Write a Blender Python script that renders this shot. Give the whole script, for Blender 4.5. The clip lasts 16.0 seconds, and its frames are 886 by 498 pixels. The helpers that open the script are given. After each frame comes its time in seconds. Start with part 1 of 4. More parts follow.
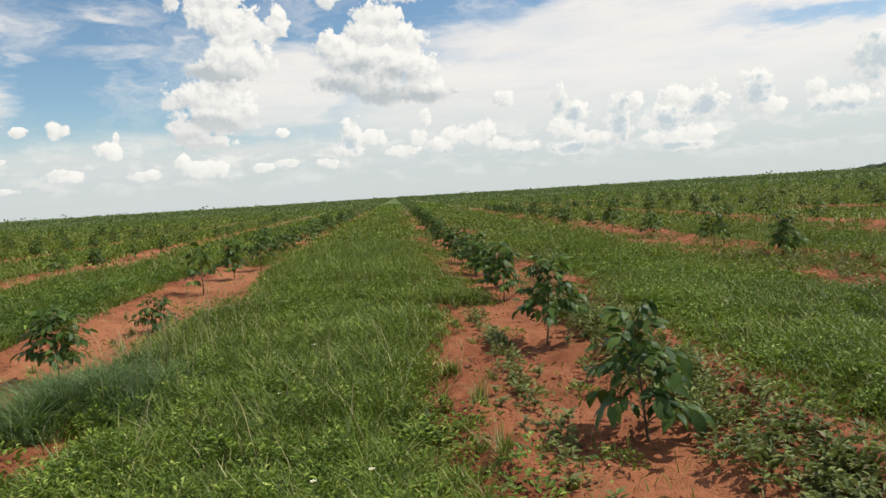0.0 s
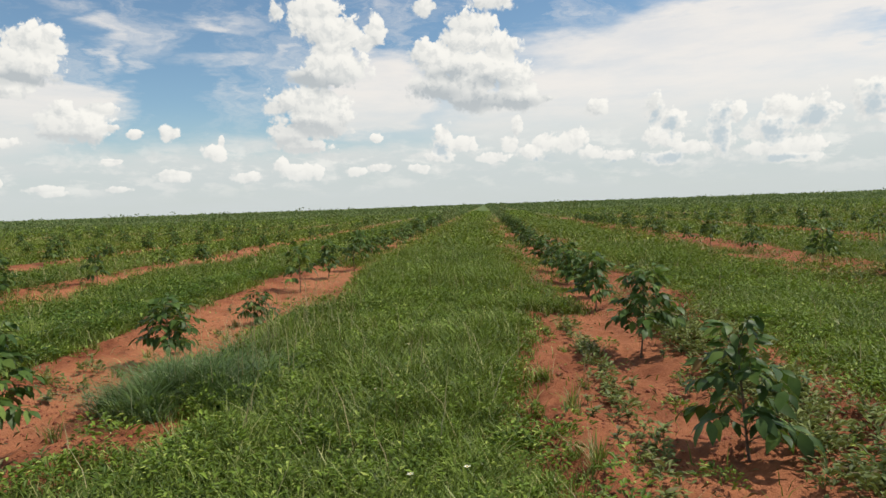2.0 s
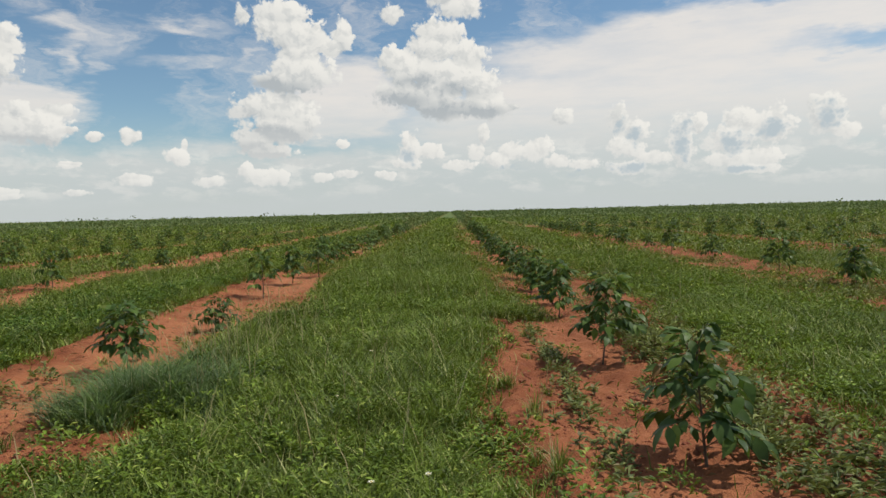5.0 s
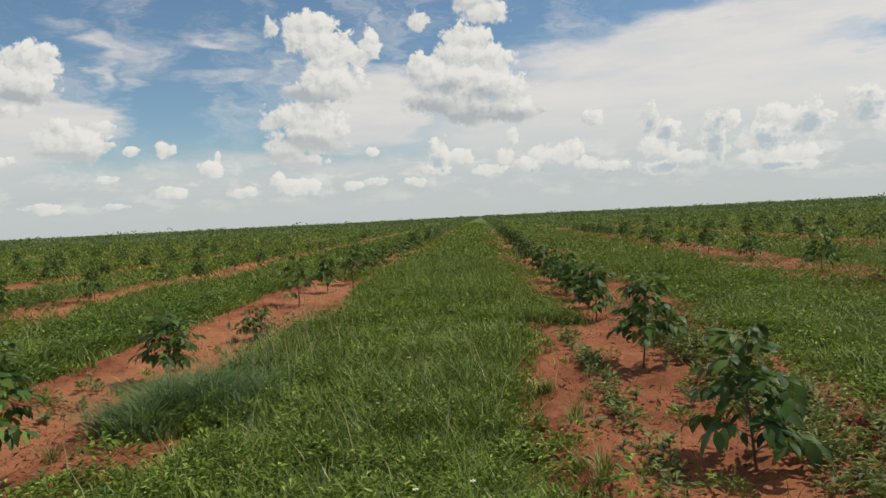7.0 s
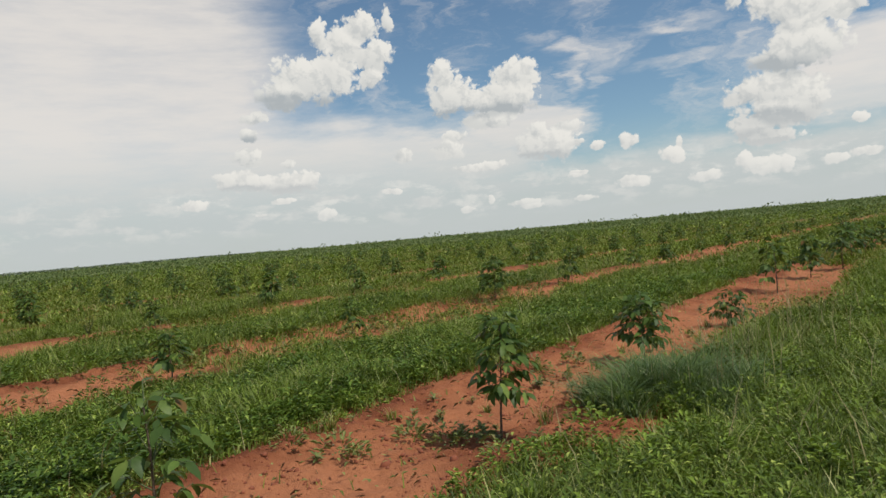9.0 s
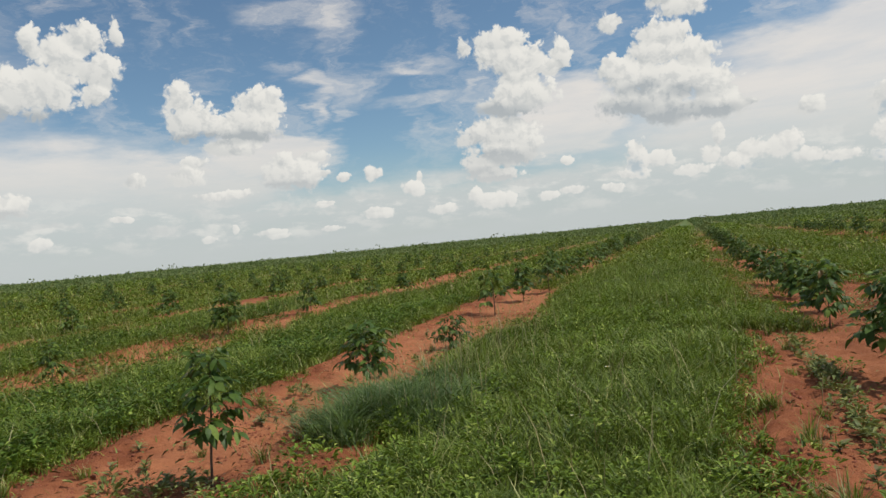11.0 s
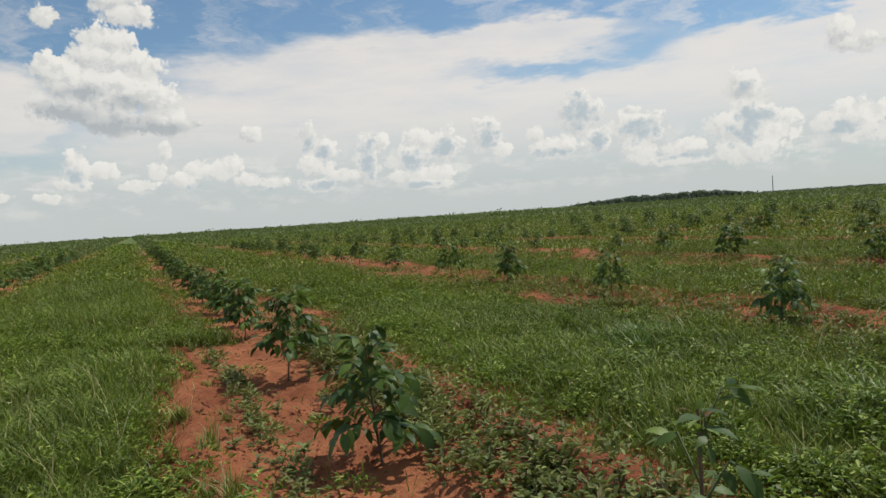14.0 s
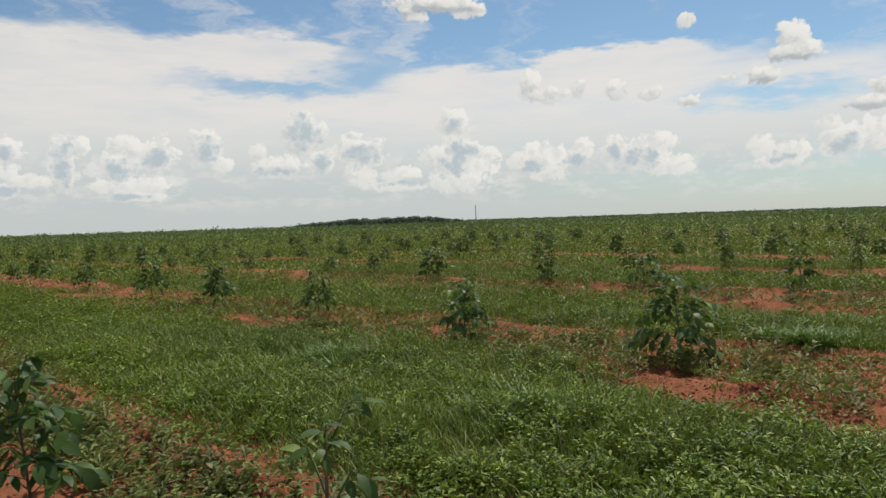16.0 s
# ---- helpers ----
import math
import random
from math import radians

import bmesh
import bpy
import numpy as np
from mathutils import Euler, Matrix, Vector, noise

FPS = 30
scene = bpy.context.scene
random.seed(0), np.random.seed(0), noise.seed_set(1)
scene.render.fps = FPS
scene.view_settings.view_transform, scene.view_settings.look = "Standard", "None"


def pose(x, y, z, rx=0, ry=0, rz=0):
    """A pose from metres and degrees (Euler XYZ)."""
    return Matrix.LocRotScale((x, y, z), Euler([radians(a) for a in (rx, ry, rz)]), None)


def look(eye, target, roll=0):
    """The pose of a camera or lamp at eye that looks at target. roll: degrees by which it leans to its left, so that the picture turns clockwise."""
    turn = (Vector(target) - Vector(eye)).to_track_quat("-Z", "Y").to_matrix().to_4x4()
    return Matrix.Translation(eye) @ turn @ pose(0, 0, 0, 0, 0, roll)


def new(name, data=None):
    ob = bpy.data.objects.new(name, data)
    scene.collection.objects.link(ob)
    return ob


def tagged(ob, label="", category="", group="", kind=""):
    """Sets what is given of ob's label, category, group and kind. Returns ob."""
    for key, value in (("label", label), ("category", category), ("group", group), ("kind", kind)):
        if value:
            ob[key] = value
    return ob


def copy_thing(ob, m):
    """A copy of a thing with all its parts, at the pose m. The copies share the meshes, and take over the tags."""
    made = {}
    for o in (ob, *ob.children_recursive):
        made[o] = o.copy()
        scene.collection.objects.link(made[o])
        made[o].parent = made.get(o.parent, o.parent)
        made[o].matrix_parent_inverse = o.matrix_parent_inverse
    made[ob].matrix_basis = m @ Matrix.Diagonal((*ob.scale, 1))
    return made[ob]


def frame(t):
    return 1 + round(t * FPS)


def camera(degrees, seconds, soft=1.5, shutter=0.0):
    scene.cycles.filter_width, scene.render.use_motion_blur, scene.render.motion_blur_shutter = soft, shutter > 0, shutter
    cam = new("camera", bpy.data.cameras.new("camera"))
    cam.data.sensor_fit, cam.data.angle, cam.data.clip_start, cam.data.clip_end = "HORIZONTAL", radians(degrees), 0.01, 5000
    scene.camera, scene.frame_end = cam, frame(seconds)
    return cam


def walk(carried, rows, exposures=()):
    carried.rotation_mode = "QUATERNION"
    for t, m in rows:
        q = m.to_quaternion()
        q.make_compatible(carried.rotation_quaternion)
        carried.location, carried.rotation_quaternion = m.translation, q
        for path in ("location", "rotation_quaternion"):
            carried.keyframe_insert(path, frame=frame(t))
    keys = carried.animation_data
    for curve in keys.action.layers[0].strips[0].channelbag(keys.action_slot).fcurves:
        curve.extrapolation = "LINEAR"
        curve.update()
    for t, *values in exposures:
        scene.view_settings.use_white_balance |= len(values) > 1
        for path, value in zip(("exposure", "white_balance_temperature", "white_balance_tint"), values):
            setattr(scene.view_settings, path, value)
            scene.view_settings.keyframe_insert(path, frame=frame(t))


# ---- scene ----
def aim(x, y, z, yaw, pitch, roll):
    """A pose from a place, a heading (degrees from +y towards +x), a tilt and a lean."""
    a, e = radians(yaw), radians(pitch)
    way = Vector((math.sin(a) * math.cos(e), math.cos(a) * math.cos(e), math.sin(e)))
    eye = Vector((x, y, z))
    return look(eye, eye + way, roll)


cam = camera(66.0, 16.0, soft=1.5)
walk(cam, [
    (0.0, aim(0.012, -0.028, 1.640, 3.650, -4.577, -3.604)),
    (0.5, aim(0.002, -0.046, 1.641, 1.510, -4.053, -3.416)),
    (1.0, aim(-0.021, -0.061, 1.629, -1.699, -3.853, -3.542)),
    (1.5, aim(-0.043, -0.067, 1.626, -3.014, -3.799, -2.685)),
    (2.0, aim(-0.068, -0.093, 1.628, -3.627, -3.643, -2.043)),
    (2.5, aim(-0.104, -0.118, 1.618, -5.108, -3.598, -1.156)),
    (3.0, aim(-0.105, -0.120, 1.626, -6.166, -3.567, -0.711)),
    (3.5, aim(-0.048, -0.082, 1.626, -2.683, -3.573, -0.702)),
    (4.0, aim(-0.054, -0.087, 1.621, -1.236, -3.601, -1.087)),
    (5.2, aim(-0.050, -0.090, 1.625, -0.600, -3.000, -1.600)),
    (6.5, aim(-0.039, -0.084, 1.633, 1.191, -2.395, -2.096)),
    (7.0, aim(-0.094, -0.071, 1.625, -3.373, -2.603, -2.878)),
    (7.5, aim(-0.201, -0.013, 1.624, -17.245, -2.889, -3.963)),
    (8.0, aim(-0.262, -0.000, 1.616, -33.698, -1.553, -4.963)),
    (8.2, aim(-0.266, 0.012, 1.609, -37.602, -1.194, -5.080)),
    (8.6, aim(-0.260, 0.030, 1.590, -40.400, -1.100, -5.100)),
    (9.1, aim(-0.240, 0.060, 1.570, -40.900, -1.100, -5.200)),
    (9.7, aim(-0.200, 0.100, 1.550, -37.300, -1.150, -5.200)),
    (10.3, aim(-0.164, 0.138, 1.539, -30.046, -1.197, -5.241)),
    (10.5, aim(-0.138, 0.168, 1.537, -26.873, -1.008, -5.197)),
    (11.0, aim(-0.070, 0.239, 1.543, -19.793, -0.532, -5.545)),
    (11.5, aim(-0.040, 0.316, 1.537, -12.362, -0.175, -6.293)),
    (12.0, aim(0.081, 0.236, 1.544, -5.470, -0.133, -6.788)),
    (12.5, aim(0.113, 0.258, 1.525, 1.066, -0.784, -6.377)),
    (13.0, aim(0.150, 0.263, 1.517, 3.831, -1.706, -6.158)),
    (13.5, aim(0.176, 0.145, 1.536, 13.431, -2.521, -5.329)),
    (14.0, aim(0.166, -0.046, 1.575, 24.369, -2.837, -3.930)),
    (14.5, aim(0.217, -0.126, 1.578, 33.921, -2.419, -2.848)),
    (15.0, aim(0.252, -0.189, 1.571, 39.971, -2.341, -2.495)),
    (15.5, aim(0.294, -0.220, 1.569, 44.274, -2.294, -2.289)),
    (16.0, aim(0.312, -0.229, 1.577, 47.490, -2.268, -1.861)),
], exposures=[(0.0, 0.11), (2.0, 0.06), (4.2, -0.07), (6.4, -0.15), (7.4, -0.2), (8.2, -0.18), (10.3, -0.16), (16.0, -0.13)])


# ---- node helper ----
class Nodes:
    """Short calls that add nodes to a tree; an input is a socket or a value."""

    def __init__(self, tree):
        self.tree = tree
        tree.nodes.clear()

    def add(self, kind, ins=None, **props):
        n = self.tree.nodes.new(kind)
        for k, v in props.items():
            setattr(n, k, v)
        for k, v in (ins or {}).items():
            self.put(n.inputs[k], v)
        return n

    def put(self, sock, v):
        if isinstance(v, bpy.types.NodeSocket):
            self.tree.links.new(v, sock)
        else:
            sock.default_value = v

    def math(self, op, a, b=0.0, c=0.0, clamp=False):
        return self.add("ShaderNodeMath", {0: a, 1: b, 2: c}, operation=op, use_clamp=clamp).outputs[0]

    def vec(self, op, a, b=(0, 0, 0)):
        n = self.add("ShaderNodeVectorMath", {0: a, 1: b}, operation=op)
        return n.outputs["Value"] if op == "LENGTH" else n.outputs[0]

    def noise(self, vector, scale, detail=3.0, rough=0.55, colour=False):
        n = self.add("ShaderNodeTexNoise", {"Vector": vector, "Scale": scale, "Detail": detail, "Roughness": rough})
        return n.outputs["Color" if colour else "Fac"]

    def ramp(self, v, a, b, lo=0.0, hi=1.0):
        return self.add("ShaderNodeMapRange", {0: v, 1: a, 2: b, 3: lo, 4: hi}, interpolation_type="SMOOTHSTEP").outputs[0]

    def mix(self, f, a, b):
        n = self.add("ShaderNodeMix", data_type="RGBA")
        self.put(n.inputs[0], f), self.put(n.inputs[6], a), self.put(n.inputs[7], b)
        return n.outputs[2]


# ---- sky: clear blue with cumulus, and high thin veils, laid out by heading and height in degrees ----
SUN_AZ, SUN_EL = 78.0, 58.0
CLOUD = 0.61
world = bpy.data.worlds.new("sky")
scene.world = world
world.use_nodes = True
world.cycles.sampling_method, world.cycles.sample_map_resolution = "MANUAL", 1024
N = Nodes(world.node_tree)
way = N.add("ShaderNodeTexCoord").outputs["Generated"]
xyz = N.add("ShaderNodeSeparateXYZ", {0: way}).outputs
az = N.math("MULTIPLY", N.math("ARCTAN2", xyz[0], xyz[1]), 57.29578)
el = N.math("MULTIPLY", N.math("ARCSINE", xyz[2]), 57.29578)
flat = N.add("ShaderNodeCombineXYZ", {0: az, 1: el, 2: 0.0}).outputs[0]
swell = N.ramp(el, 0.0, 13.0, 0.3, 1.0)


def warped(scale, amount, detail, rough=0.55):
    c = N.vec("SUBTRACT", N.noise(flat, scale, detail, rough, True), (0.5, 0.5, 0.5))
    return N.vec("MULTIPLY", c, (amount, amount, 0.0))


shift = N.vec("ADD", warped(0.4, 0.9, 2.0), warped(1.3, 0.7, 4.0, 0.55))
grow = N.add("ShaderNodeCombineXYZ", {0: swell, 1: swell, 2: 0.0}).outputs[0]
puffy = N.vec("ADD", flat, N.vec("MULTIPLY", shift, grow))
gentle = N.vec("ADD", flat, N.vec("MULTIPLY", warped(0.42, 1.8, 2.0), grow))


def cells(p, scale):
    v = N.add("ShaderNodeTexVoronoi", {"Vector": p, "Scale": scale, "Smoothness": 0.35}, voronoi_dimensions="2D", feature="SMOOTH_F1")
    return N.math("SUBTRACT", 0.5, v.outputs["Distance"])


def billow(p):
    """Heaped round lumps, large and small."""
    small = N.math("ADD", N.math("MULTIPLY", cells(p, 1.7), 0.6), N.math("MULTIPLY", cells(p, 4.1), 0.32))
    return N.math("ADD", N.math("MULTIPLY", cells(p, 0.7), 0.8), small)


heap = billow(puffy)
long_noise = N.noise(N.vec("MULTIPLY", flat, (0.16, 0.55, 1.0)), 1.0, 5.0, 0.6, True)
wispy = N.vec("ADD", flat, N.vec("MULTIPLY", N.vec("SUBTRACT", long_noise, (0.5, 0.5, 0.5)), (9.0, 4.5, 0.0)))
field = {"puff": None, "dark": None, "dim": None, "veil": None, "gap": None, "wisp": None}
SPACE = {"puff": puffy, "dark": gentle, "dim": puffy, "veil": wispy, "gap": wispy, "wisp": wispy}
JOIN = {"puff": 0.3, "dark": 0.25, "dim": 0.15, "veil": 0.3, "gap": 0.3, "wisp": 0.3}


chain = {"count": 0, "last": None}


def lobe_group():
    """One lobe joined to those before it: how deep a direction lies inside, and how far it turns to the sun."""
    tree = bpy.data.node_groups.new("cloud_lobe", "ShaderNodeTree")
    for name, kind in (("Way", "Vector"), ("Place", "Vector"), ("Size", "Vector"), ("Old", "Float"), ("Side", "Float"), ("Join", "Float")):
        tree.interface.new_socket(name=name, in_out="INPUT", socket_type="NodeSocket" + kind)
    for name in ("Near", "Lit"):
        tree.interface.new_socket(name=name, in_out="OUTPUT", socket_type="NodeSocketFloat")
    L = Nodes(tree)
    i = L.add("NodeGroupInput").outputs
    local = L.add("ShaderNodeMapping", {"Vector": i["Way"], "Location": i["Place"], "Scale": i["Size"]}, vector_type="TEXTURE").outputs[0]
    d = L.vec("LENGTH", local)
    side = L.add("ShaderNodeVectorMath", {0: local, 1: (0.45, 0.85, 0.0)}, operation="DOT_PRODUCT").outputs["Value"]
    near = L.math("MULTIPLY_ADD", L.math("SUBTRACT", i["Old"], d), 1.6, 0.5, clamp=True)
    lit = L.math("MULTIPLY_ADD", near, L.math("SUBTRACT", side, i["Side"]), i["Side"])
    L.add("NodeGroupOutput", {"Near": L.math("SMOOTH_MIN", i["Old"], d, i["Join"]), "Lit": lit})
    return tree


LOBE = lobe_group()
lit_side = {}


def blob(kind, a, e, w, h):
    # every eighth blob waits for the ones before it, which keeps the shader's memory small
    if chain["count"] % 8 == 7 or (chain["last"] is not None and field[kind] is None):
        SPACE[kind] = N.add("ShaderNodeVectorMath", {0: chain["last"], 1: (1e-7, 1e-7, 0), 2: SPACE[kind]}, operation="MULTIPLY_ADD").outputs[0]
    chain["count"] += 1
    n = N.add("ShaderNodeGroup", node_tree=LOBE)
    for name, v in (("Way", SPACE[kind]), ("Place", (a, e, 0)), ("Size", (w, h, 1)), ("Old", field[kind] or 60.0), ("Side", lit_side.get(kind, 0.0)), ("Join", JOIN[kind])):
        N.put(n.inputs[name], v)
    field[kind], lit_side[kind] = n.outputs["Near"], n.outputs["Lit"]
    chain["last"] = lit_side[kind]


def puff(a, e, w, h):
    blob("puff", a, e, w, h)


def dark(a, e, w, h):
    blob("dark", a, e, w, h)


def dim(a, e, w, h):
    blob("dim", a, e, w, h)


def wisp(a, e, w, h):
    blob("wisp", a, e, w, h)


def gap(a, e, w, h):
    blob("gap", a, e, w, h)


def veil(a, e, w, h):
    blob("veil", a, e, w, h)


puff(-16.5, 15.6, 0.64, 0.70)
puff(-13.2, 15.8, 2.09, 1.18)
puff(-14.3, 14.8, 1.29, 0.70)
puff(-12.2, 14.2, 2.71, 1.33)
puff(-8.6, 14.1, 0.94, 1.25)
puff(-9.7, 13.3, 1.32, 0.72)
puff(-11.9, 12.9, 1.96, 0.90)
puff(-11.9, 11.5, 2.71, 1.36)
puff(-13.6, 10.9, 1.86, 0.91)
puff(-14.3, 8.7, 3.47, 1.15)
puff(-12.3, 8.0, 1.77, 1.30)
puff(-13.8, 7.0, 2.78, 1.16)
puff(-16.0, 6.1, 1.28, 0.92)
puff(-14.7, 5.2, 2.08, 0.56)
puff(-1.4, 18.7, 2.13, 1.02)
puff(0.3, 17.4, 1.88, 1.03)
puff(1.1, 16.3, 1.60, 0.87)
puff(-4.5, 16.0, 0.95, 0.61)
puff(-0.5, 14.5, 2.08, 1.15)
puff(-1.2, 13.2, 2.17, 1.34)
puff(-4.7, 12.5, 1.04, 0.99)
puff(1.6, 12.6, 1.59, 1.16)
puff(-3.3, 11.7, 1.99, 1.45)
puff(-0.0, 11.0, 3.30, 1.73)
puff(-2.1, 9.8, 3.55, 1.19)
puff(2.9, 9.9, 1.77, 1.54)
puff(3.2, 8.6, 2.23, 0.91)
puff(0.1, 8.5, 2.35, 0.74)
puff(5.3, 8.5, 0.64, 0.36)
puff(-39.6, 12.9, 1.02, 1.42)
puff(-39.1, 11.5, 1.77, 1.53)
puff(-33.6, 12.5, 1.89, 1.34)
puff(-34.4, 11.0, 2.36, 1.45)
puff(-37.1, 10.7, 2.11, 1.00)
puff(-36.2, 9.2, 2.17, 0.55)
puff(-32.1, 8.0, 0.94, 0.74)
puff(-31.5, 6.9, 2.36, 1.30)
puff(-29.7, 8.1, 1.13, 0.46)
puff(-29.3, 6.6, 1.03, 0.32)
puff(-24.9, 6.3, 0.88, 0.64)
puff(-27.5, 6.2, 0.56, 0.32)
puff(-37.1, 5.5, 2.17, 0.37)
puff(-39.7, 7.2, 1.40, 0.74)
puff(-39.0, 8.1, 0.94, 0.46)
puff(-43.5, 7.0, 0.83, 0.55)
puff(-29.1, 4.3, 0.71, 0.19)
puff(-50.4, 13.6, 3.45, 1.79)
puff(-52.7, 12.5, 2.02, 1.28)
puff(-47.6, 16.0, 1.41, 1.52)
puff(-46.1, 17.3, 1.52, 1.26)
puff(-49.6, 16.9, 0.69, 1.16)
puff(-45.2, 15.1, 1.62, 1.29)
puff(-43.7, 17.8, 0.45, 0.92)
puff(-48.7, 14.2, 1.97, 1.71)
puff(-45.6, 13.4, 0.99, 0.78)
puff(-55.8, 9.5, 0.65, 0.51)
puff(-55.3, 10.7, 0.89, 0.38)
puff(-57.0, 5.9, 1.75, 0.73)
puff(-55.0, 5.5, 1.64, 0.52)
puff(-52.9, 5.5, 2.19, 0.84)
puff(-56.0, 7.7, 1.05, 0.77)
puff(-53.0, 6.9, 0.59, 0.44)
puff(-51.3, 5.6, 0.77, 0.72)
puff(-53.5, 4.0, 0.84, 0.27)
puff(-50.2, 2.6, 0.78, 0.50)
puff(-60.6, 4.1, 1.13, 0.38)
puff(-21.6, 4.8, 0.91, 0.64)
puff(-21.1, 5.7, 0.32, 0.45)
puff(-16.4, 3.5, 0.69, 0.67)
puff(-14.5, 3.3, 0.63, 0.62)
puff(-15.5, 3.0, 1.20, 0.36)
puff(-19.3, 2.9, 1.25, 0.32)
puff(-25.0, 3.2, 1.20, 0.33)
puff(-8.9, 5.8, 0.47, 0.34)
puff(-36.4, 2.8, 0.28, 0.38)
puff(-38.5, 2.1, 0.56, 0.28)
puff(-33.6, 2.2, 1.23, 0.28)
puff(-28.8, 2.1, 0.94, 0.24)
puff(-55.4, 3.0, 0.53, 0.13)
puff(-44.7, 4.1, 0.91, 0.23)
wisp(-28.9, 12.0, 0.90, 1.20)
wisp(-25.6, 12.8, 1.60, 0.85)
wisp(-26.9, 11.5, 0.90, 0.60)
wisp(-15.7, 12.4, 0.60, 0.95)
puff(-3.2, 5.5, 0.94, 1.20)
puff(-1.5, 5.1, 1.03, 0.69)
puff(-3.5, 4.1, 1.13, 0.47)
puff(2.9, 6.5, 0.46, 0.91)
puff(2.3, 5.0, 0.74, 0.69)
puff(5.4, 4.9, 1.27, 0.73)
puff(7.2, 5.0, 1.52, 0.90)
puff(4.0, 4.2, 1.19, 0.60)
puff(9.0, 3.9, 1.14, 0.54)
puff(0.8, 3.9, 1.30, 0.42)
puff(13.7, 7.2, 0.83, 1.03)
puff(15.1, 6.1, 1.23, 0.95)
puff(14.5, 4.9, 1.40, 0.87)
puff(16.6, 3.9, 1.44, 0.52)
puff(14.5, 3.2, 1.49, 0.53)
puff(11.1, 3.6, 1.29, 0.45)
puff(18.7, 5.1, 1.01, 1.89)
puff(19.7, 6.3, 0.69, 0.91)
puff(22.9, 6.4, 1.15, 1.05)
puff(22.2, 5.1, 1.82, 1.22)
puff(25.1, 5.9, 1.31, 1.34)
puff(22.3, 3.5, 1.89, 0.66)
puff(24.4, 3.6, 1.47, 0.80)
puff(9.3, 7.7, 0.87, 0.53)
puff(-8.8, 5.8, 0.56, 0.37)
puff(23.7, 2.7, 2.13, 0.37)
puff(-15.4, 3.2, 1.38, 0.65)
puff(-13.8, 3.2, 0.56, 0.65)
puff(-19.3, 2.8, 1.17, 0.37)
puff(-24.9, 2.9, 1.27, 0.40)
puff(-29.2, 4.1, 0.72, 0.21)
puff(-36.4, 2.6, 0.35, 0.37)
puff(-33.2, 1.9, 1.13, 0.25)
puff(-8.4, 3.4, 1.13, 0.33)
puff(-5.3, 3.1, 0.94, 0.37)
puff(-10.5, 3.1, 0.75, 0.37)
puff(28.6, 6.5, 1.22, 1.47)
puff(28.2, 7.5, 0.84, 0.55)
puff(29.8, 5.2, 0.94, 0.56)
puff(32.8, 6.1, 0.74, 0.64)
puff(34.3, 5.0, 2.20, 0.82)
puff(36.4, 7.5, 1.71, 1.88)
puff(37.7, 5.3, 0.98, 0.99)
puff(40.9, 5.9, 2.09, 1.33)
puff(40.5, 7.3, 0.70, 0.35)
puff(41.0, 4.3, 1.48, 0.89)
puff(44.2, 4.1, 1.93, 0.79)
puff(43.7, 3.2, 2.53, 0.44)
puff(48.5, 8.3, 0.95, 1.16)
puff(49.6, 7.4, 1.09, 0.83)
puff(48.3, 5.4, 2.06, 1.27)
puff(49.0, 3.5, 2.74, 1.02)
puff(55.4, 5.1, 1.57, 1.11)
puff(57.2, 5.1, 0.87, 0.78)
puff(55.1, 10.9, 0.91, 1.22)
puff(56.6, 9.9, 1.36, 0.46)
puff(9.2, 7.5, 0.96, 0.62)
puff(48.8, 8.3, 1.13, 1.01)
puff(49.1, 6.4, 1.51, 1.30)
puff(49.5, 4.7, 2.74, 1.22)
puff(51.0, 5.7, 1.22, 0.70)
puff(54.6, 5.0, 1.49, 0.93)
puff(56.4, 4.5, 1.94, 1.29)
puff(59.2, 5.4, 1.18, 1.00)
puff(61.9, 5.5, 0.98, 0.99)
puff(63.6, 5.0, 2.53, 1.26)
puff(65.0, 5.8, 1.46, 0.80)
puff(65.8, 4.0, 1.88, 0.98)
puff(72.7, 5.1, 0.93, 0.93)
puff(74.7, 4.5, 1.35, 0.75)
puff(77.2, 6.2, 0.86, 0.56)
puff(78.2, 5.0, 1.75, 1.12)
puff(80.0, 5.3, 1.01, 1.34)
puff(73.9, 3.8, 1.60, 0.59)
puff(54.8, 11.4, 0.56, 0.89)
puff(56.4, 10.1, 1.93, 0.49)
puff(59.1, 10.5, 0.72, 0.66)
puff(62.1, 10.0, 0.97, 0.75)
puff(64.6, 9.6, 0.86, 0.52)
puff(67.6, 8.9, 0.92, 0.39)
puff(74.9, 12.7, 1.05, 1.10)
puff(74.9, 11.6, 2.02, 0.63)
puff(72.9, 10.2, 1.08, 0.57)
puff(70.2, 10.2, 0.60, 0.29)
puff(67.5, 14.8, 0.58, 0.49)
puff(47.5, 17.5, 3.56, 0.67)
puff(50.3, 17.0, 1.31, 0.59)
puff(45.8, 16.7, 1.17, 0.47)
puff(79.7, 7.5, 1.56, 0.51)
puff(80.4, 8.5, 0.67, 0.61)
dark(-14.4, 10.3, 2.08, 0.46)
dark(-12.5, 9.9, 1.87, 0.37)
dark(-13.9, 6.6, 2.32, 0.56)
dark(-15.4, 5.5, 1.84, 0.46)
dark(-14.8, 4.8, 1.85, 0.37)
dark(-0.8, 8.3, 3.54, 0.51)
dark(-4.0, 9.3, 1.99, 0.55)
dark(2.5, 8.1, 1.87, 0.41)
dark(-2.7, 10.7, 1.18, 0.46)
dark(0.5, 9.8, 1.41, 0.46)
dark(-51.5, 11.4, 3.41, 0.52)
dark(-53.2, 11.9, 1.67, 0.43)
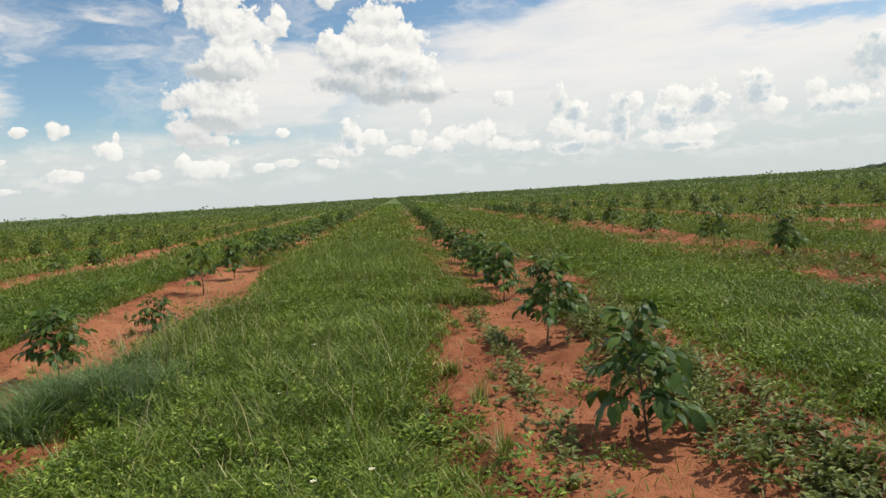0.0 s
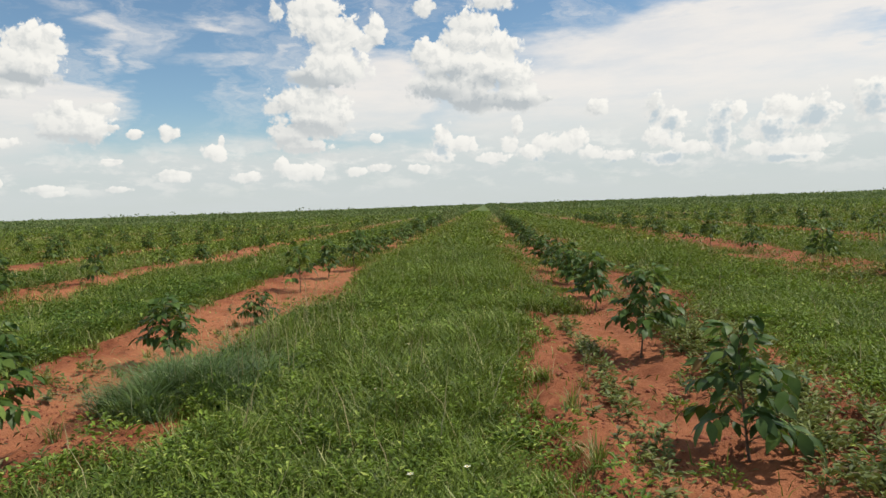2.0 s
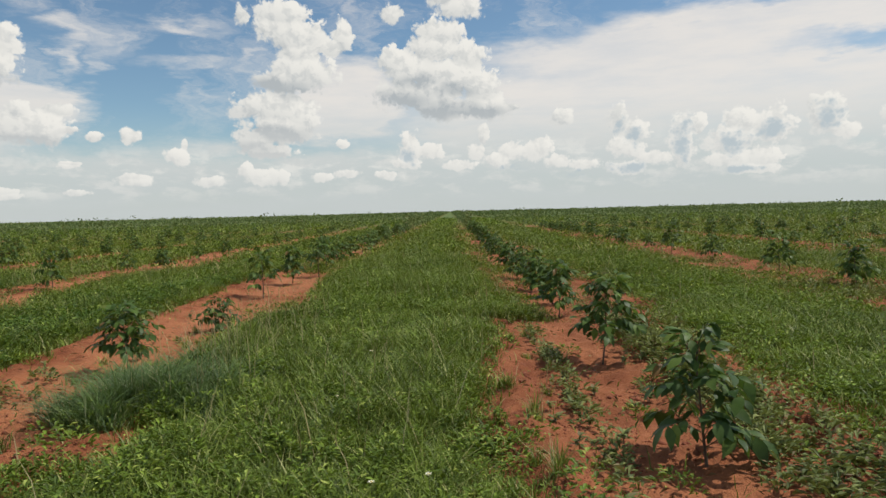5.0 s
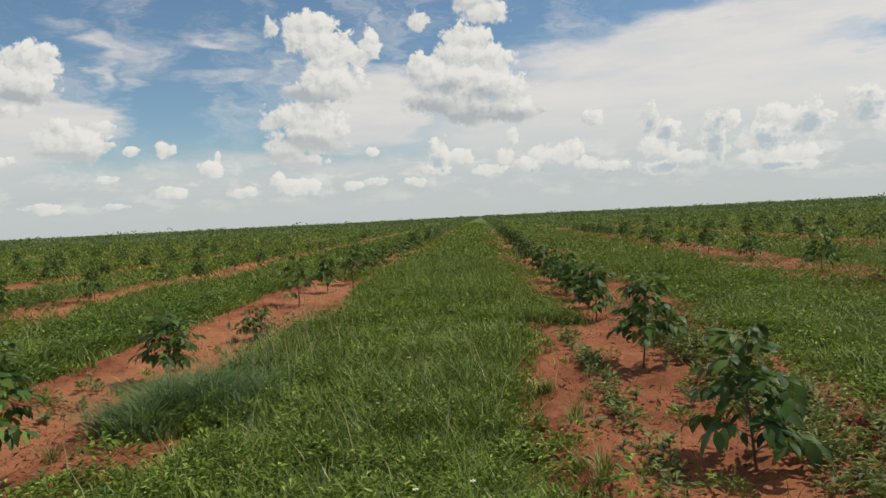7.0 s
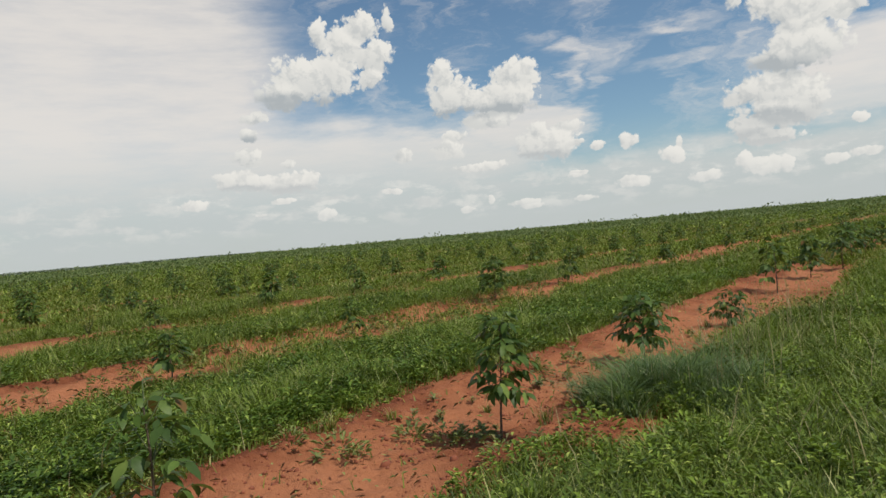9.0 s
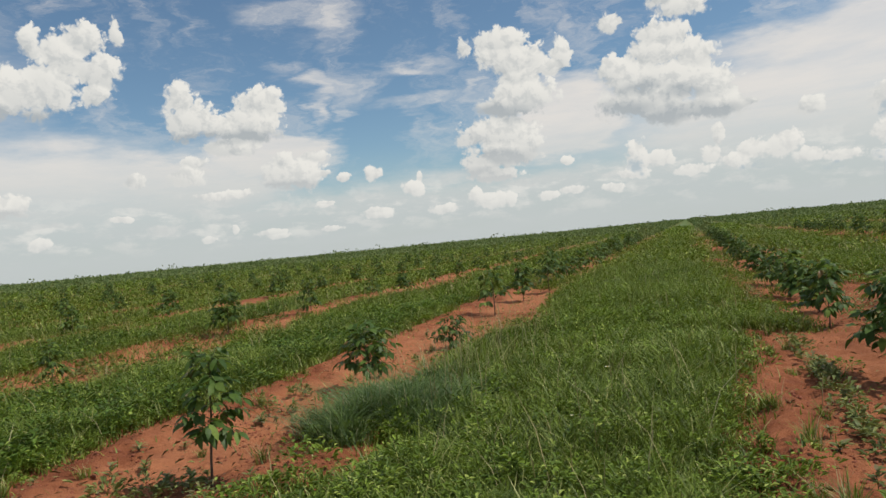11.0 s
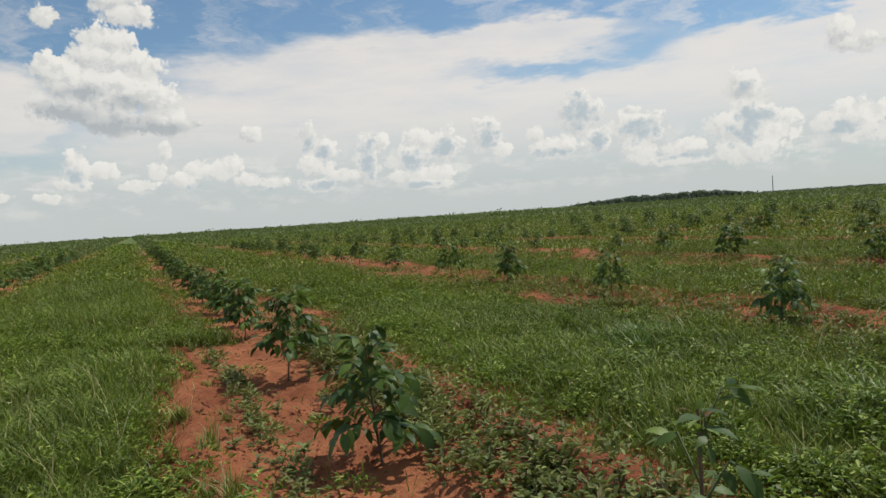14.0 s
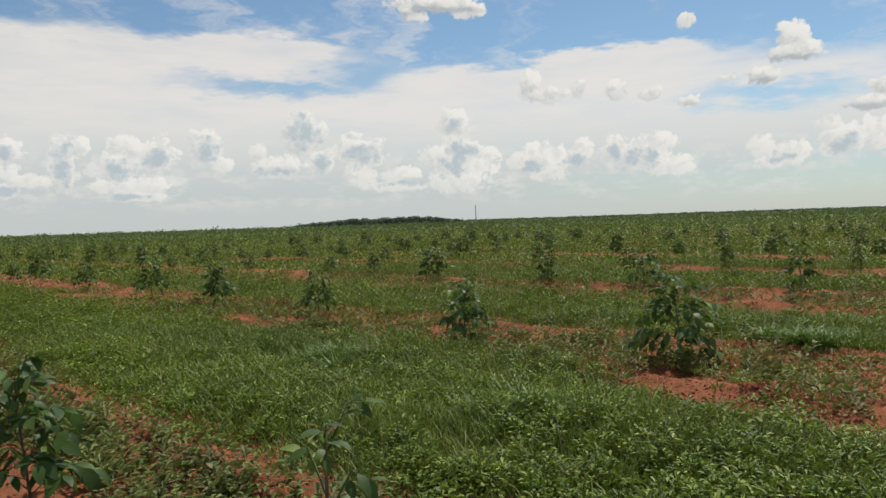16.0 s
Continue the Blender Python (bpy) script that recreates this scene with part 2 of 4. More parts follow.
dark(-35.0, 9.7, 2.36, 0.41)
dark(-39.0, 10.2, 1.64, 0.36)
dark(-31.6, 5.8, 2.27, 0.33)
dark(-53.0, 4.8, 2.32, 0.27)
dark(-57.0, 5.2, 1.79, 0.22)
dark(-55.9, 9.0, 0.81, 0.30)
dark(75.1, 11.0, 1.86, 0.24)
dark(73.0, 9.8, 1.00, 0.20)
dark(47.5, 17.0, 3.28, 0.25)
dark(79.6, 7.2, 1.49, 0.23)
dim(18.7, 5.1, 0.85, 1.68)
dim(22.2, 4.9, 1.31, 0.98)
dim(25.1, 5.7, 0.90, 1.03)
dim(14.5, 3.1, 1.49, 0.44)
dim(10.7, 2.8, 1.90, 0.36)
dim(13.8, 6.8, 0.58, 0.95)
dim(15.1, 5.5, 0.82, 0.78)
dim(22.7, 2.7, 2.25, 0.29)
dim(-3.4, 4.8, 0.66, 0.84)
dim(5.8, 3.6, 1.80, 0.32)
dim(28.6, 6.2, 1.03, 1.20)
dim(36.4, 7.4, 1.35, 1.62)
dim(37.7, 5.1, 0.81, 0.90)
dim(40.9, 5.6, 1.56, 1.07)
dim(48.3, 4.5, 1.19, 0.85)
dim(48.8, 6.1, 0.79, 0.84)
dim(55.4, 4.5, 1.05, 0.64)
dim(44.6, 3.4, 2.08, 0.35)
dim(34.1, 4.5, 1.65, 0.37)
dim(63.6, 4.7, 1.74, 0.99)
dim(61.9, 5.2, 0.71, 0.72)
dim(49.5, 5.7, 1.23, 0.74)
dim(48.6, 7.8, 0.66, 0.74)
dim(58.7, 4.6, 1.09, 0.73)
dim(78.2, 4.6, 1.26, 0.72)
dim(74.2, 4.0, 1.13, 0.42)
dim(55.0, 4.1, 1.39, 0.37)
wisp(-21.5, 14.6, 3.49, 0.69)
wisp(-27.9, 13.7, 2.62, 0.75)
wisp(-19.7, 11.6, 3.46, 0.62)
wisp(-27.8, 18.4, 2.42, 1.36)
wisp(-31.7, 15.0, 1.71, 0.56)
wisp(-19.5, 20.4, 2.66, 0.74)
wisp(-30.0, 19.4, 3.90, 0.86)
wisp(-33.2, 11.4, 2.22, 0.49)
veil(-8.6, 9.2, 5.70, 3.32)
veil(-2.5, 1.4, 71.21, 4.27)
veil(-33.2, 8.6, 5.70, 1.90)
veil(14.2, 6.4, 19.94, 5.22)
veil(24.3, 9.9, 15.67, 3.32)
veil(29.9, 11.0, 12.34, 2.85)
veil(27.1, 13.7, 9.49, 1.52)
veil(19.3, 12.8, 8.55, 1.42)
veil(34.6, 13.8, 4.27, 0.95)
veil(30.8, 13.3, 7.12, 1.61)
veil(24.2, 11.5, 19.94, 3.80)
veil(34.5, 13.3, 5.70, 1.52)
veil(18.0, 11.9, 15.67, 1.90)
veil(53.3, 8.8, 19.94, 2.85)
veil(58.7, 11.9, 14.24, 1.23)
veil(44.5, 6.4, 42.73, 4.27)
veil(62.5, 12.2, 8.07, 1.14)
veil(53.3, 9.3, 33.23, 3.32)
veil(72.8, 7.4, 15.67, 2.14)
veil(26.3, 12.9, 15.67, 1.90)
veil(-67.6, 11.3, 16.14, 15.67)
veil(-58.9, 5.6, 23.74, 5.22)
veil(-43.8, 6.0, 12.34, 2.85)
gap(34.9, 11.2, 6.17, 0.57)
gap(41.5, 12.1, 2.85, 1.04)
gap(73.9, 8.7, 5.22, 0.66)

# the rest of the sky, overhead and behind, carries the same broken cumulus
away = N.math("MAXIMUM", N.ramp(el, 21.0, 27.0), N.ramp(N.math("ABSOLUTE", N.math("SUBTRACT", az, 6.0)), 80.0, 92.0))
free = N.math("MULTIPLY", N.ramp(N.noise(way, 3.2, 6.0, 0.6), 0.52, 0.6), away)
in_puff = N.math("MAXIMUM", N.ramp(N.math("SUBTRACT", field["puff"], N.math("MULTIPLY", N.math("SUBTRACT", heap, 0.15), 0.7)), N.ramp(lit_side["puff"], -0.9, 0.5, 1.36, 1.14), 0.86), free)
in_dark = N.ramp(field["dark"], 2.1, 0.3)
streak = N.noise(N.vec("MULTIPLY", flat, (0.12, 0.6, 1.0)), 1.0, 6.0, 0.62)
in_veil = N.math("MULTIPLY", N.ramp(field["veil"], 1.22, 0.68), N.ramp(streak, 0.25, 0.65, 0.8, 1.0))
in_veil = N.math("MULTIPLY", in_veil, N.ramp(field["gap"], 0.3, 2.0, 0.15, 1.0))
wisps = N.math("MULTIPLY", N.ramp(N.noise(wispy, 0.16, 6.0, 0.65), 0.46, 0.72, 0.0, 0.55), N.ramp(el, 4.0, 8.0))
thin = N.math("MULTIPLY", N.ramp(field["wisp"], 1.6, 0.2), N.ramp(N.noise(wispy, 0.3, 6.0, 0.65), 0.3, 0.7, 0.2, 0.8))
in_veil = N.math("MAXIMUM", N.math("MAXIMUM", in_veil, wisps), thin)
haze = N.ramp(el, 9.0, -1.0, 0.0, 0.72)
LIGHTWARD = (0.42, 0.6, 0.0)


relief = N.ramp(N.math("SUBTRACT", billow(N.vec("ADD", puffy, LIGHTWARD)), heap), -0.25, 0.55)
murk = N.math("ADD", N.noise(flat, 0.7, 3.0), N.math("MULTIPLY", heap, -0.5))
in_dim = N.ramp(N.math("ADD", field["dim"], N.math("MULTIPLY", N.math("SUBTRACT", murk, 0.3), 2.4)), 1.5, 0.4)
# a broken chain of small cumulus low over the whole horizon
low = N.ramp(N.noise(N.vec("MULTIPLY", puffy, (0.33, 0.85, 1.0)), 1.0, 5.0, 0.6), 0.46, 0.64)
low = N.math("MULTIPLY", low, N.math("MULTIPLY", N.ramp(el, 0.8, 2.2), N.ramp(el, 7.0, 3.6, 0.0, 0.6)))
in_puff = N.math("MAXIMUM", in_puff, low)
nishita = N.add("ShaderNodeTexSky", sky_type="NISHITA", sun_disc=False, sun_elevation=radians(SUN_EL), sun_rotation=radians(SUN_AZ), dust_density=0.35, ozone_density=2.2).outputs[0]
white = (10.0 * CLOUD, 9.8 * CLOUD, 9.2 * CLOUD, 1)
grey = (5.2 * CLOUD, 5.6 * CLOUD, 5.8 * CLOUD, 1)
clear = N.vec("MULTIPLY", nishita, (0.62, 0.69, 0.68))
base = N.mix(haze, clear, (5.7 * CLOUD, 6.3 * CLOUD, 6.3 * CLOUD, 1))
base = N.mix(N.math("MULTIPLY", in_veil, 0.88), base, N.mix(N.ramp(el, 2.0, 10.0), (6.6 * CLOUD, 7.05 * CLOUD, 7.05 * CLOUD, 1), (9.9 * CLOUD, 9.3 * CLOUD, 8.6 * CLOUD, 1)))
under = N.ramp(lit_side["puff"], 0.75, -0.95, 0.0, 0.46)
shade = N.math("ADD", N.math("MULTIPLY", in_dark, 0.6), N.math("MULTIPLY_ADD", relief, 0.34, under), clamp=True)
shade = N.math("MULTIPLY", shade, N.ramp(el, 3.0, 9.0, 0.55, 1.0))
body = N.mix(shade, white, grey)
body = N.mix(N.math("MULTIPLY", in_dim, 0.88), body, (5.3 * CLOUD, 6.2 * CLOUD, 6.7 * CLOUD, 1))
seen = N.math("MULTIPLY", in_puff, N.ramp(el, 0.3, 5.0, 0.7, 1.0))
colour = N.mix(seen, base, body)
out = N.add("ShaderNodeBackground", {"Color": colour, "Strength": 0.15})
N.add("ShaderNodeOutputWorld", {"Surface": out.outputs[0]})

sun = new("sun", bpy.data.lights.new("sun", "SUN"))
sun.data.energy, sun.data.angle, sun.data.color = 3.6, radians(0.6), (1.0, 0.95, 0.87)
toward = Vector((math.sin(radians(SUN_AZ)) * math.cos(radians(SUN_EL)), math.cos(radians(SUN_AZ)) * math.cos(radians(SUN_EL)), math.sin(radians(SUN_EL))))
sun.matrix_world = look(toward * 50, (0, 0, 0))


# ---- materials ----
def material(name):
    m = bpy.data.materials.new(name)
    m.use_nodes = True
    return m, Nodes(m.node_tree)


def leafy(name, dull, fresh, tip, gloss=0.5, through_light=0.3, object_random=False, spread=1.0, shine=0.16):
    """Leaves and blades: a colour between dull and fresh for each piece, some with the tip colour, light passing through."""
    m, n = material(name)
    if object_random:
        r = n.add("ShaderNodeObjectInfo").outputs["Random"]
    else:
        r = n.add("ShaderNodeNewGeometry").outputs["Random Per Island"]
    place = n.add("ShaderNodeNewGeometry").outputs["Position"]
    patch = n.noise(place, 0.45, 3.0)
    col = n.mix(n.math("ADD", n.math("MULTIPLY", n.math("POWER", r, 1.6), 0.95 * spread), n.math("MULTIPLY", n.ramp(patch, 0.3, 0.7, -0.05, 0.3), 1.0), clamp=True), (*dull, 1), (*fresh, 1))
    col = n.mix(n.ramp(n.noise(place, 3.2, 3.0), 0.45, 0.68, 0.0, 0.55), col, (dull[0] * 0.8, dull[1] * 0.85, dull[2], 1))
    col = n.mix(n.ramp(r, 0.88, 0.96), col, (*tip, 1))
    grain = n.noise(place, 60.0, 2.0)
    col = n.mix(n.ramp(grain, 0.3, 0.8, 0.0, 0.25), col, (dull[0] * 0.7, dull[1] * 0.7, dull[2] * 0.7, 1))
    p = n.add("ShaderNodeBsdfPrincipled", {"Base Color": col, "Roughness": gloss, "Specular IOR Level": shine})
    t = n.add("ShaderNodeBsdfTranslucent", {"Color": n.mix(0.5, col, (fresh[0] * 1.3, fresh[1] * 1.3, fresh[2] * 0.8, 1))})
    s = n.add("ShaderNodeMixShader", {0: through_light, 1: p.outputs[0], 2: t.outputs[0]})
    n.add("ShaderNodeOutputMaterial", {"Surface": s.outputs[0]})
    return m


ROW0, STEP, WIDE = 1.55, 5.35, 5.9


def soil_material():
    """Red tilled earth, dull and littered under the grass strips, green with growth far off."""
    m, n = material("red_earth")
    g = n.add("ShaderNodeNewGeometry").outputs["Position"]
    s = n.add("ShaderNodeSeparateXYZ", {0: g}).outputs
    off = n.math("SUBTRACT", s[0], ROW0)
    near = n.math("DIVIDE", n.math("MAXIMUM", n.math("MINIMUM", off, 0.0), -STEP), STEP)
    outer = n.math("ADD", n.math("MAXIMUM", off, 0.0), n.math("MINIMUM", n.math("ADD", off, STEP), 0.0))
    k = n.math("ADD", near, n.math("DIVIDE", outer, WIDE))
    u = n.math("MULTIPLY", n.math("ABSOLUTE", n.math("SUBTRACT", k, n.math("ROUND", k))), 5.6)
    edge = n.math("ADD", u, n.math("MULTIPLY", n.math("SUBTRACT", n.noise(g, 0.6, 4.0), 0.5), 1.6))
    strip = n.ramp(edge, 1.4, 2.1)
    fine = n.noise(g, 22.0, 5.0, 0.65)
    broad = n.noise(g, 1.1, 4.0)
    red = n.mix(n.ramp(broad, 0.32, 0.66), (0.200, 0.062, 0.028, 1), (0.390, 0.145, 0.066, 1))
    red = n.mix(n.ramp(fine, 0.42, 0.7, 0.0, 0.6), red, (0.175, 0.053, 0.022, 1))
    red = n.mix(n.ramp(n.noise(g, 5.0, 4.0, 0.6), 0.5, 0.72, 0.0, 0.5), red, (0.165, 0.050, 0.025, 1))
    silt = n.math("MULTIPLY", n.ramp(n.math("ADD", u, n.math("MULTIPLY", n.noise(g, 1.6, 4.0), 0.9)), 1.4, 0.95), n.ramp(n.noise(g, 0.35, 3.0), 0.32, 0.5))
    red = n.mix(n.math("MULTIPLY", silt, n.math("MULTIPLY", n.ramp(s[0], -2.0, -2.7, 0.42, 0.72), n.ramp(s[0], 4.0, 3.0))), red, n.mix(n.noise(g, 30.0, 3.0), (0.42, 0.160, 0.074, 1), (0.54, 0.225, 0.105, 1)))
    litter = n.mix(n.noise(g, 9.0, 4.0), (0.055, 0.050, 0.020, 1), (0.13, 0.085, 0.035, 1))
    col = n.mix(n.math("MULTIPLY", strip, 0.75), red, litter)
    dist = n.vec("LENGTH", g)
    growth = n.mix(n.noise(g, 0.35, 5.0, 0.7), (0.080, 0.120, 0.036, 1), (0.150, 0.205, 0.066, 1))
    col = n.mix(n.math("MULTIPLY", n.ramp(dist, 35.0, 110.0, 0.0, 0.95), n.ramp(edge, 0.2, 0.9, 0.75, 1.0)), col, growth)
    bump = n.add("ShaderNodeBump", {"Height": n.math("ADD", fine, n.noise(g, 90.0, 3.0)), "Strength": 0.8, "Distance": 0.025})
    p = n.add("ShaderNodeBsdfPrincipled", {"Base Color": col, "Roughness": 0.95, "Specular IOR Level": 0.15, "Normal": bump.outputs[0]})
    n.add("ShaderNodeOutputMaterial", {"Surface": p.outputs[0]})
    return m


def plain(name, a, b, scale, rough=0.8):
    m, n = material(name)
    g = n.add("ShaderNodeNewGeometry").outputs["Position"]
    col = n.mix(n.noise(g, scale, 4.0, 0.65), (*a, 1), (*b, 1))
    bump = n.add("ShaderNodeBump", {"Height": n.noise(g, scale * 3, 3.0), "Strength": 0.4, "Distance": 0.01})
    p = n.add("ShaderNodeBsdfPrincipled", {"Base Color": col, "Roughness": rough, "Normal": bump.outputs[0]})
    n.add("ShaderNodeOutputMaterial", {"Surface": p.outputs[0]})
    return m


M_SOIL = soil_material()
M_GRASS = leafy("grass_blades", (0.060, 0.092, 0.014), (0.290, 0.375, 0.060), (0.46, 0.45, 0.17), 0.42, 0.15)
M_BROAD = leafy("broad_blades", (0.060, 0.110, 0.016), (0.200, 0.320, 0.050), (0.42, 0.46, 0.20), 0.45, 0.2, shine=0.22)
M_BANK = leafy("bank_weed_leaves", (0.042, 0.082, 0.014), (0.165, 0.260, 0.040), (0.34, 0.42, 0.09), 0.45, 0.16)
M_TUFT = leafy("tussock_blades", (0.046, 0.088, 0.022), (0.190, 0.275, 0.085), (0.36, 0.36, 0.20), 0.45, 0.25, shine=0.25)
M_WEED = leafy("weed_leaves", (0.060, 0.102, 0.014), (0.265, 0.370, 0.050), (0.42, 0.48, 0.11), 0.45, 0.16)
M_CREEP = leafy("soil_weed_leaves", (0.080, 0.108, 0.028), (0.330, 0.370, 0.115), (0.22, 0.17, 0.09), 0.5, 0.15)
M_LEAF = leafy("sapling_leaves", (0.036, 0.072, 0.016), (0.115, 0.185, 0.034), (0.20, 0.28, 0.05), 0.5, 0.22, shine=0.2)
M_LEAF_ONE = leafy("sapling_leaf", (0.036, 0.074, 0.017), (0.118, 0.195, 0.036), (0.22, 0.30, 0.06), 0.48, 0.25, True, shine=0.24)
M_YOUNG = leafy("young_leaves", (0.09, 0.16, 0.035), (0.18, 0.26, 0.06), (0.24, 0.11, 0.05), 0.4, 0.4)
# sapling leaves far off: paler and bluer, distance haze painted into the colour
M_FAR_HAZE = leafy("hazed_far_foliage", (0.090, 0.132, 0.046), (0.215, 0.275, 0.095), (0.26, 0.31, 0.11), 0.6, 0.2)
M_LITTER = leafy("straw_litter", (0.12, 0.075, 0.035), (0.36, 0.27, 0.14), (0.45, 0.36, 0.20), 0.8, 0.1)
M_PALE = leafy("pale_shrub_leaves", (0.20, 0.24, 0.05), (0.42, 0.44, 0.12), (0.55, 0.52, 0.20), 0.5, 0.35)
M_PALEWOOD = plain("pale_dry_wood", (0.45, 0.40, 0.34), (0.66, 0.62, 0.55), 25.0)
M_DRY = leafy("dry_stalks", (0.34, 0.28, 0.13), (0.52, 0.45, 0.25), (0.60, 0.52, 0.32), 0.7, 0.2)
M_STEM = plain("sapling_bark", (0.075, 0.050, 0.032), (0.16, 0.115, 0.075), 30.0)
M_GREENSTEM = plain("green_stem", (0.06, 0.09, 0.03), (0.11, 0.13, 0.05), 40.0)
M_CLOD = plain("earth_clods", (0.15, 0.042, 0.02), (0.36, 0.115, 0.055), 14.0, 0.95)
M_POLE = plain("grey_pole", (0.10, 0.09, 0.08), (0.20, 0.18, 0.16), 3.0)
# woods on the horizon: greyed green, the haze before them put into the base colour
M_WOODS_HAZE = leafy("hazed_woods_foliage", (0.22, 0.26, 0.20), (0.34, 0.38, 0.28), (0.36, 0.38, 0.27), 0.8, 0.1)
M_PETAL = plain("cream_petals", (0.70, 0.66, 0.45), (0.82, 0.80, 0.62), 50.0, 0.6)
M_HEART = plain("yellow_heart", (0.55, 0.38, 0.05), (0.65, 0.48, 0.08), 80.0, 0.7)

# ---- numbers for the plan ----
rng = np.random.default_rng(7)


def wave(x, y, seed=0):
    """Smooth lattice noise, 0 to 1, cells of one unit."""
    xi, yi = np.floor(x).astype(np.int64), np.floor(y).astype(np.int64)
    fx, fy = x - xi, y - yi
    fx, fy = fx * fx * (3 - 2 * fx), fy * fy * (3 - 2 * fy)

    def h(i, j):
        v = (i * 374761393 + j * 668265263 + seed * 974711) & 0xFFFFFFFF
        v = ((v ^ (v >> 13)) * 1274126177) & 0xFFFFFFFF
        return ((v ^ (v >> 16)) & 0xFFFF) / 65535.0

    return (h(xi, yi) * (1 - fx) + h(xi + 1, yi) * fx) * (1 - fy) + (h(xi, yi + 1) * (1 - fx) + h(xi + 1, yi + 1) * fx) * fy


def row_at(x):
    """The number of the nearest row, and how far x lies to its right: two rows by the path, the others wider apart."""
    s = x - ROW0
    w = np.clip(s, -STEP, 0) / STEP + (np.maximum(s, 0) + np.minimum(s + STEP, 0)) / WIDE
    k = np.round(w)
    return k, (w - k) * np.where((s > 0) | (s < -STEP), WIDE, STEP)


def row_x(k):
    return ROW0 + max(min(k, 0), -1) * STEP + (max(k, 0) + min(k + 1, 0)) * WIDE


def bare(x, y, grow=0.12, soft=0.42):
    """1 on the tilled earth along the rows, 0 in the grass."""
    k, u = row_at(x)
    left = -(0.95 + 0.7 * (wave(y * 0.45, k * 9.1, 3) - 0.5) + 0.45 * (wave(y * 2.1, k * 5.3, 4) - 0.5))
    right = 0.95 + 0.7 * (wave(y * 0.45, k * 7.7, 5) - 0.5) + 0.45 * (wave(y * 2.1, k * 3.1, 6) - 0.5)
    fray = 0.35 * (wave(x * 4.3, y * 4.3, 19) - 0.5) + 0.22 * (wave(x * 9.5, y * 9.5, 20) - 0.5)
    left, right = left + fray, right + fray
    steady = np.where(((k == 0) | (k == -1)) & (y < 10), 0.45, 1.0)
    left, right = -0.95 + (left + 0.95) * steady, 0.95 + (right - 0.95) * steady
    left = left - (k == 0) * np.where(y < 7.5, 0.4, 0.28) - 0.5 * (k == -1)
    right = right + 0.5 * (k == 0) + (k == -1) * np.where(y < 5.2, 0.08, -0.12)
    wider = np.where((k == 0) | (k == -1), 0.0, np.where(k > 0, 0.32, 0.2))
    left, right = left - wider, right + wider
    ragged = np.where((k == 0) | (k == -1), 0.0, 0.9)
    left = left + ragged * (wave(y * 0.3, k * 4.7, 17) - 0.5)
    right = right + ragged * (wave(y * 0.33, k * 6.1, 18) - 0.5)
    left = np.where((k == 0) & (y > 9.8) & (y < 15.5), left + 0.95, left)
    inside = np.clip((u - left + grow) / soft, 0, 1) * np.clip((right - u + grow) / soft, 0, 1)
    patchy = np.clip((0.6 * wave(x * 0.7, y * 0.5, 8) + 0.4 * wave(x * 1.7, y * 1.5, 9) - np.where(y > 7, 0.34, 0.40)) * 6, 0, 1)
    thin = np.where(k == -2, 0.3, np.where(y < 8, 0.25, 0.5))
    keep = np.where((k == 0) | (k == -1), np.where(y > np.where(k == -1, 19, 15), 0.5 + 0.5 * (1 - patchy), 1.0), 1 - thin * patchy)
    spot = np.clip(1.4 - np.hypot((x + 2.75) / 0.5, (y - 4.55) / 0.6), 0, 1)
    return np.maximum(inside * keep, spot)


def height(x, y):
    r = np.hypot(x, y)
    near = np.exp(-(r / 60.0) ** 2)
    b = bare(x, y)
    roll = (wave(x * 0.35, y * 0.35, 11) - 0.5) * 0.10 + (wave(x * 1.3, y * 1.3, 12) - 0.5) * 0.05
    k, u = row_at(x)
    furrow = -0.05 * np.exp(-((u + 0.05) / 0.45) ** 2) + 0.07 * np.exp(-((np.abs(u) - 1.05) / 0.2) ** 2)
    clod = b * ((wave(x * 5, y * 5, 13) - 0.5) * 0.05 + (wave(x * 11, y * 11, 14) - 0.5) * 0.035 + np.abs(wave(x * 17, y * 17, 15) - 0.5) * -0.045)
    return near * (roll + furrow + clod)


def raw_mesh(name, verts, tris, mat):
    """A mesh from arrays: vertices (n, 3), triangles (m, 3)."""
    me = bpy.data.meshes.new(name)
    verts, tris = np.asarray(verts, np.float32), np.asarray(tris, np.int32)
    me.vertices.add(len(verts)), me.vertices.foreach_set("co", verts.ravel())
    me.loops.add(tris.size), me.loops.foreach_set("vertex_index", tris.ravel())
    me.polygons.add(len(tris))
    me.polygons.foreach_set("loop_start", np.arange(0, tris.size, 3, dtype=np.int32))
    me.update(calc_edges=True)
    me.materials.append(mat)
    return me


def part(name, data, parent, label=""):
    ob = new(name, data)
    ob.parent = parent
    return tagged(ob, label) if label else ob


# ---- ground ----
def spread_line(lo, hi, step, far):
    mid = np.arange(lo, hi + step, step)
    out, d = [], step
    while (out[-1] if out else 0) < far:
        d *= 1.11
        out.append((out[-1] if out else 0) + d)
    out = np.array(out)
    return np.concatenate([lo - out[::-1], mid, mid[-1] + out])


def finer(line, lo, hi):
    """The line with its steps halved between lo and hi."""
    mid = (line[:-1] + line[1:]) / 2
    return np.sort(np.concatenate([line, mid[(mid > lo) & (mid < hi)]]))


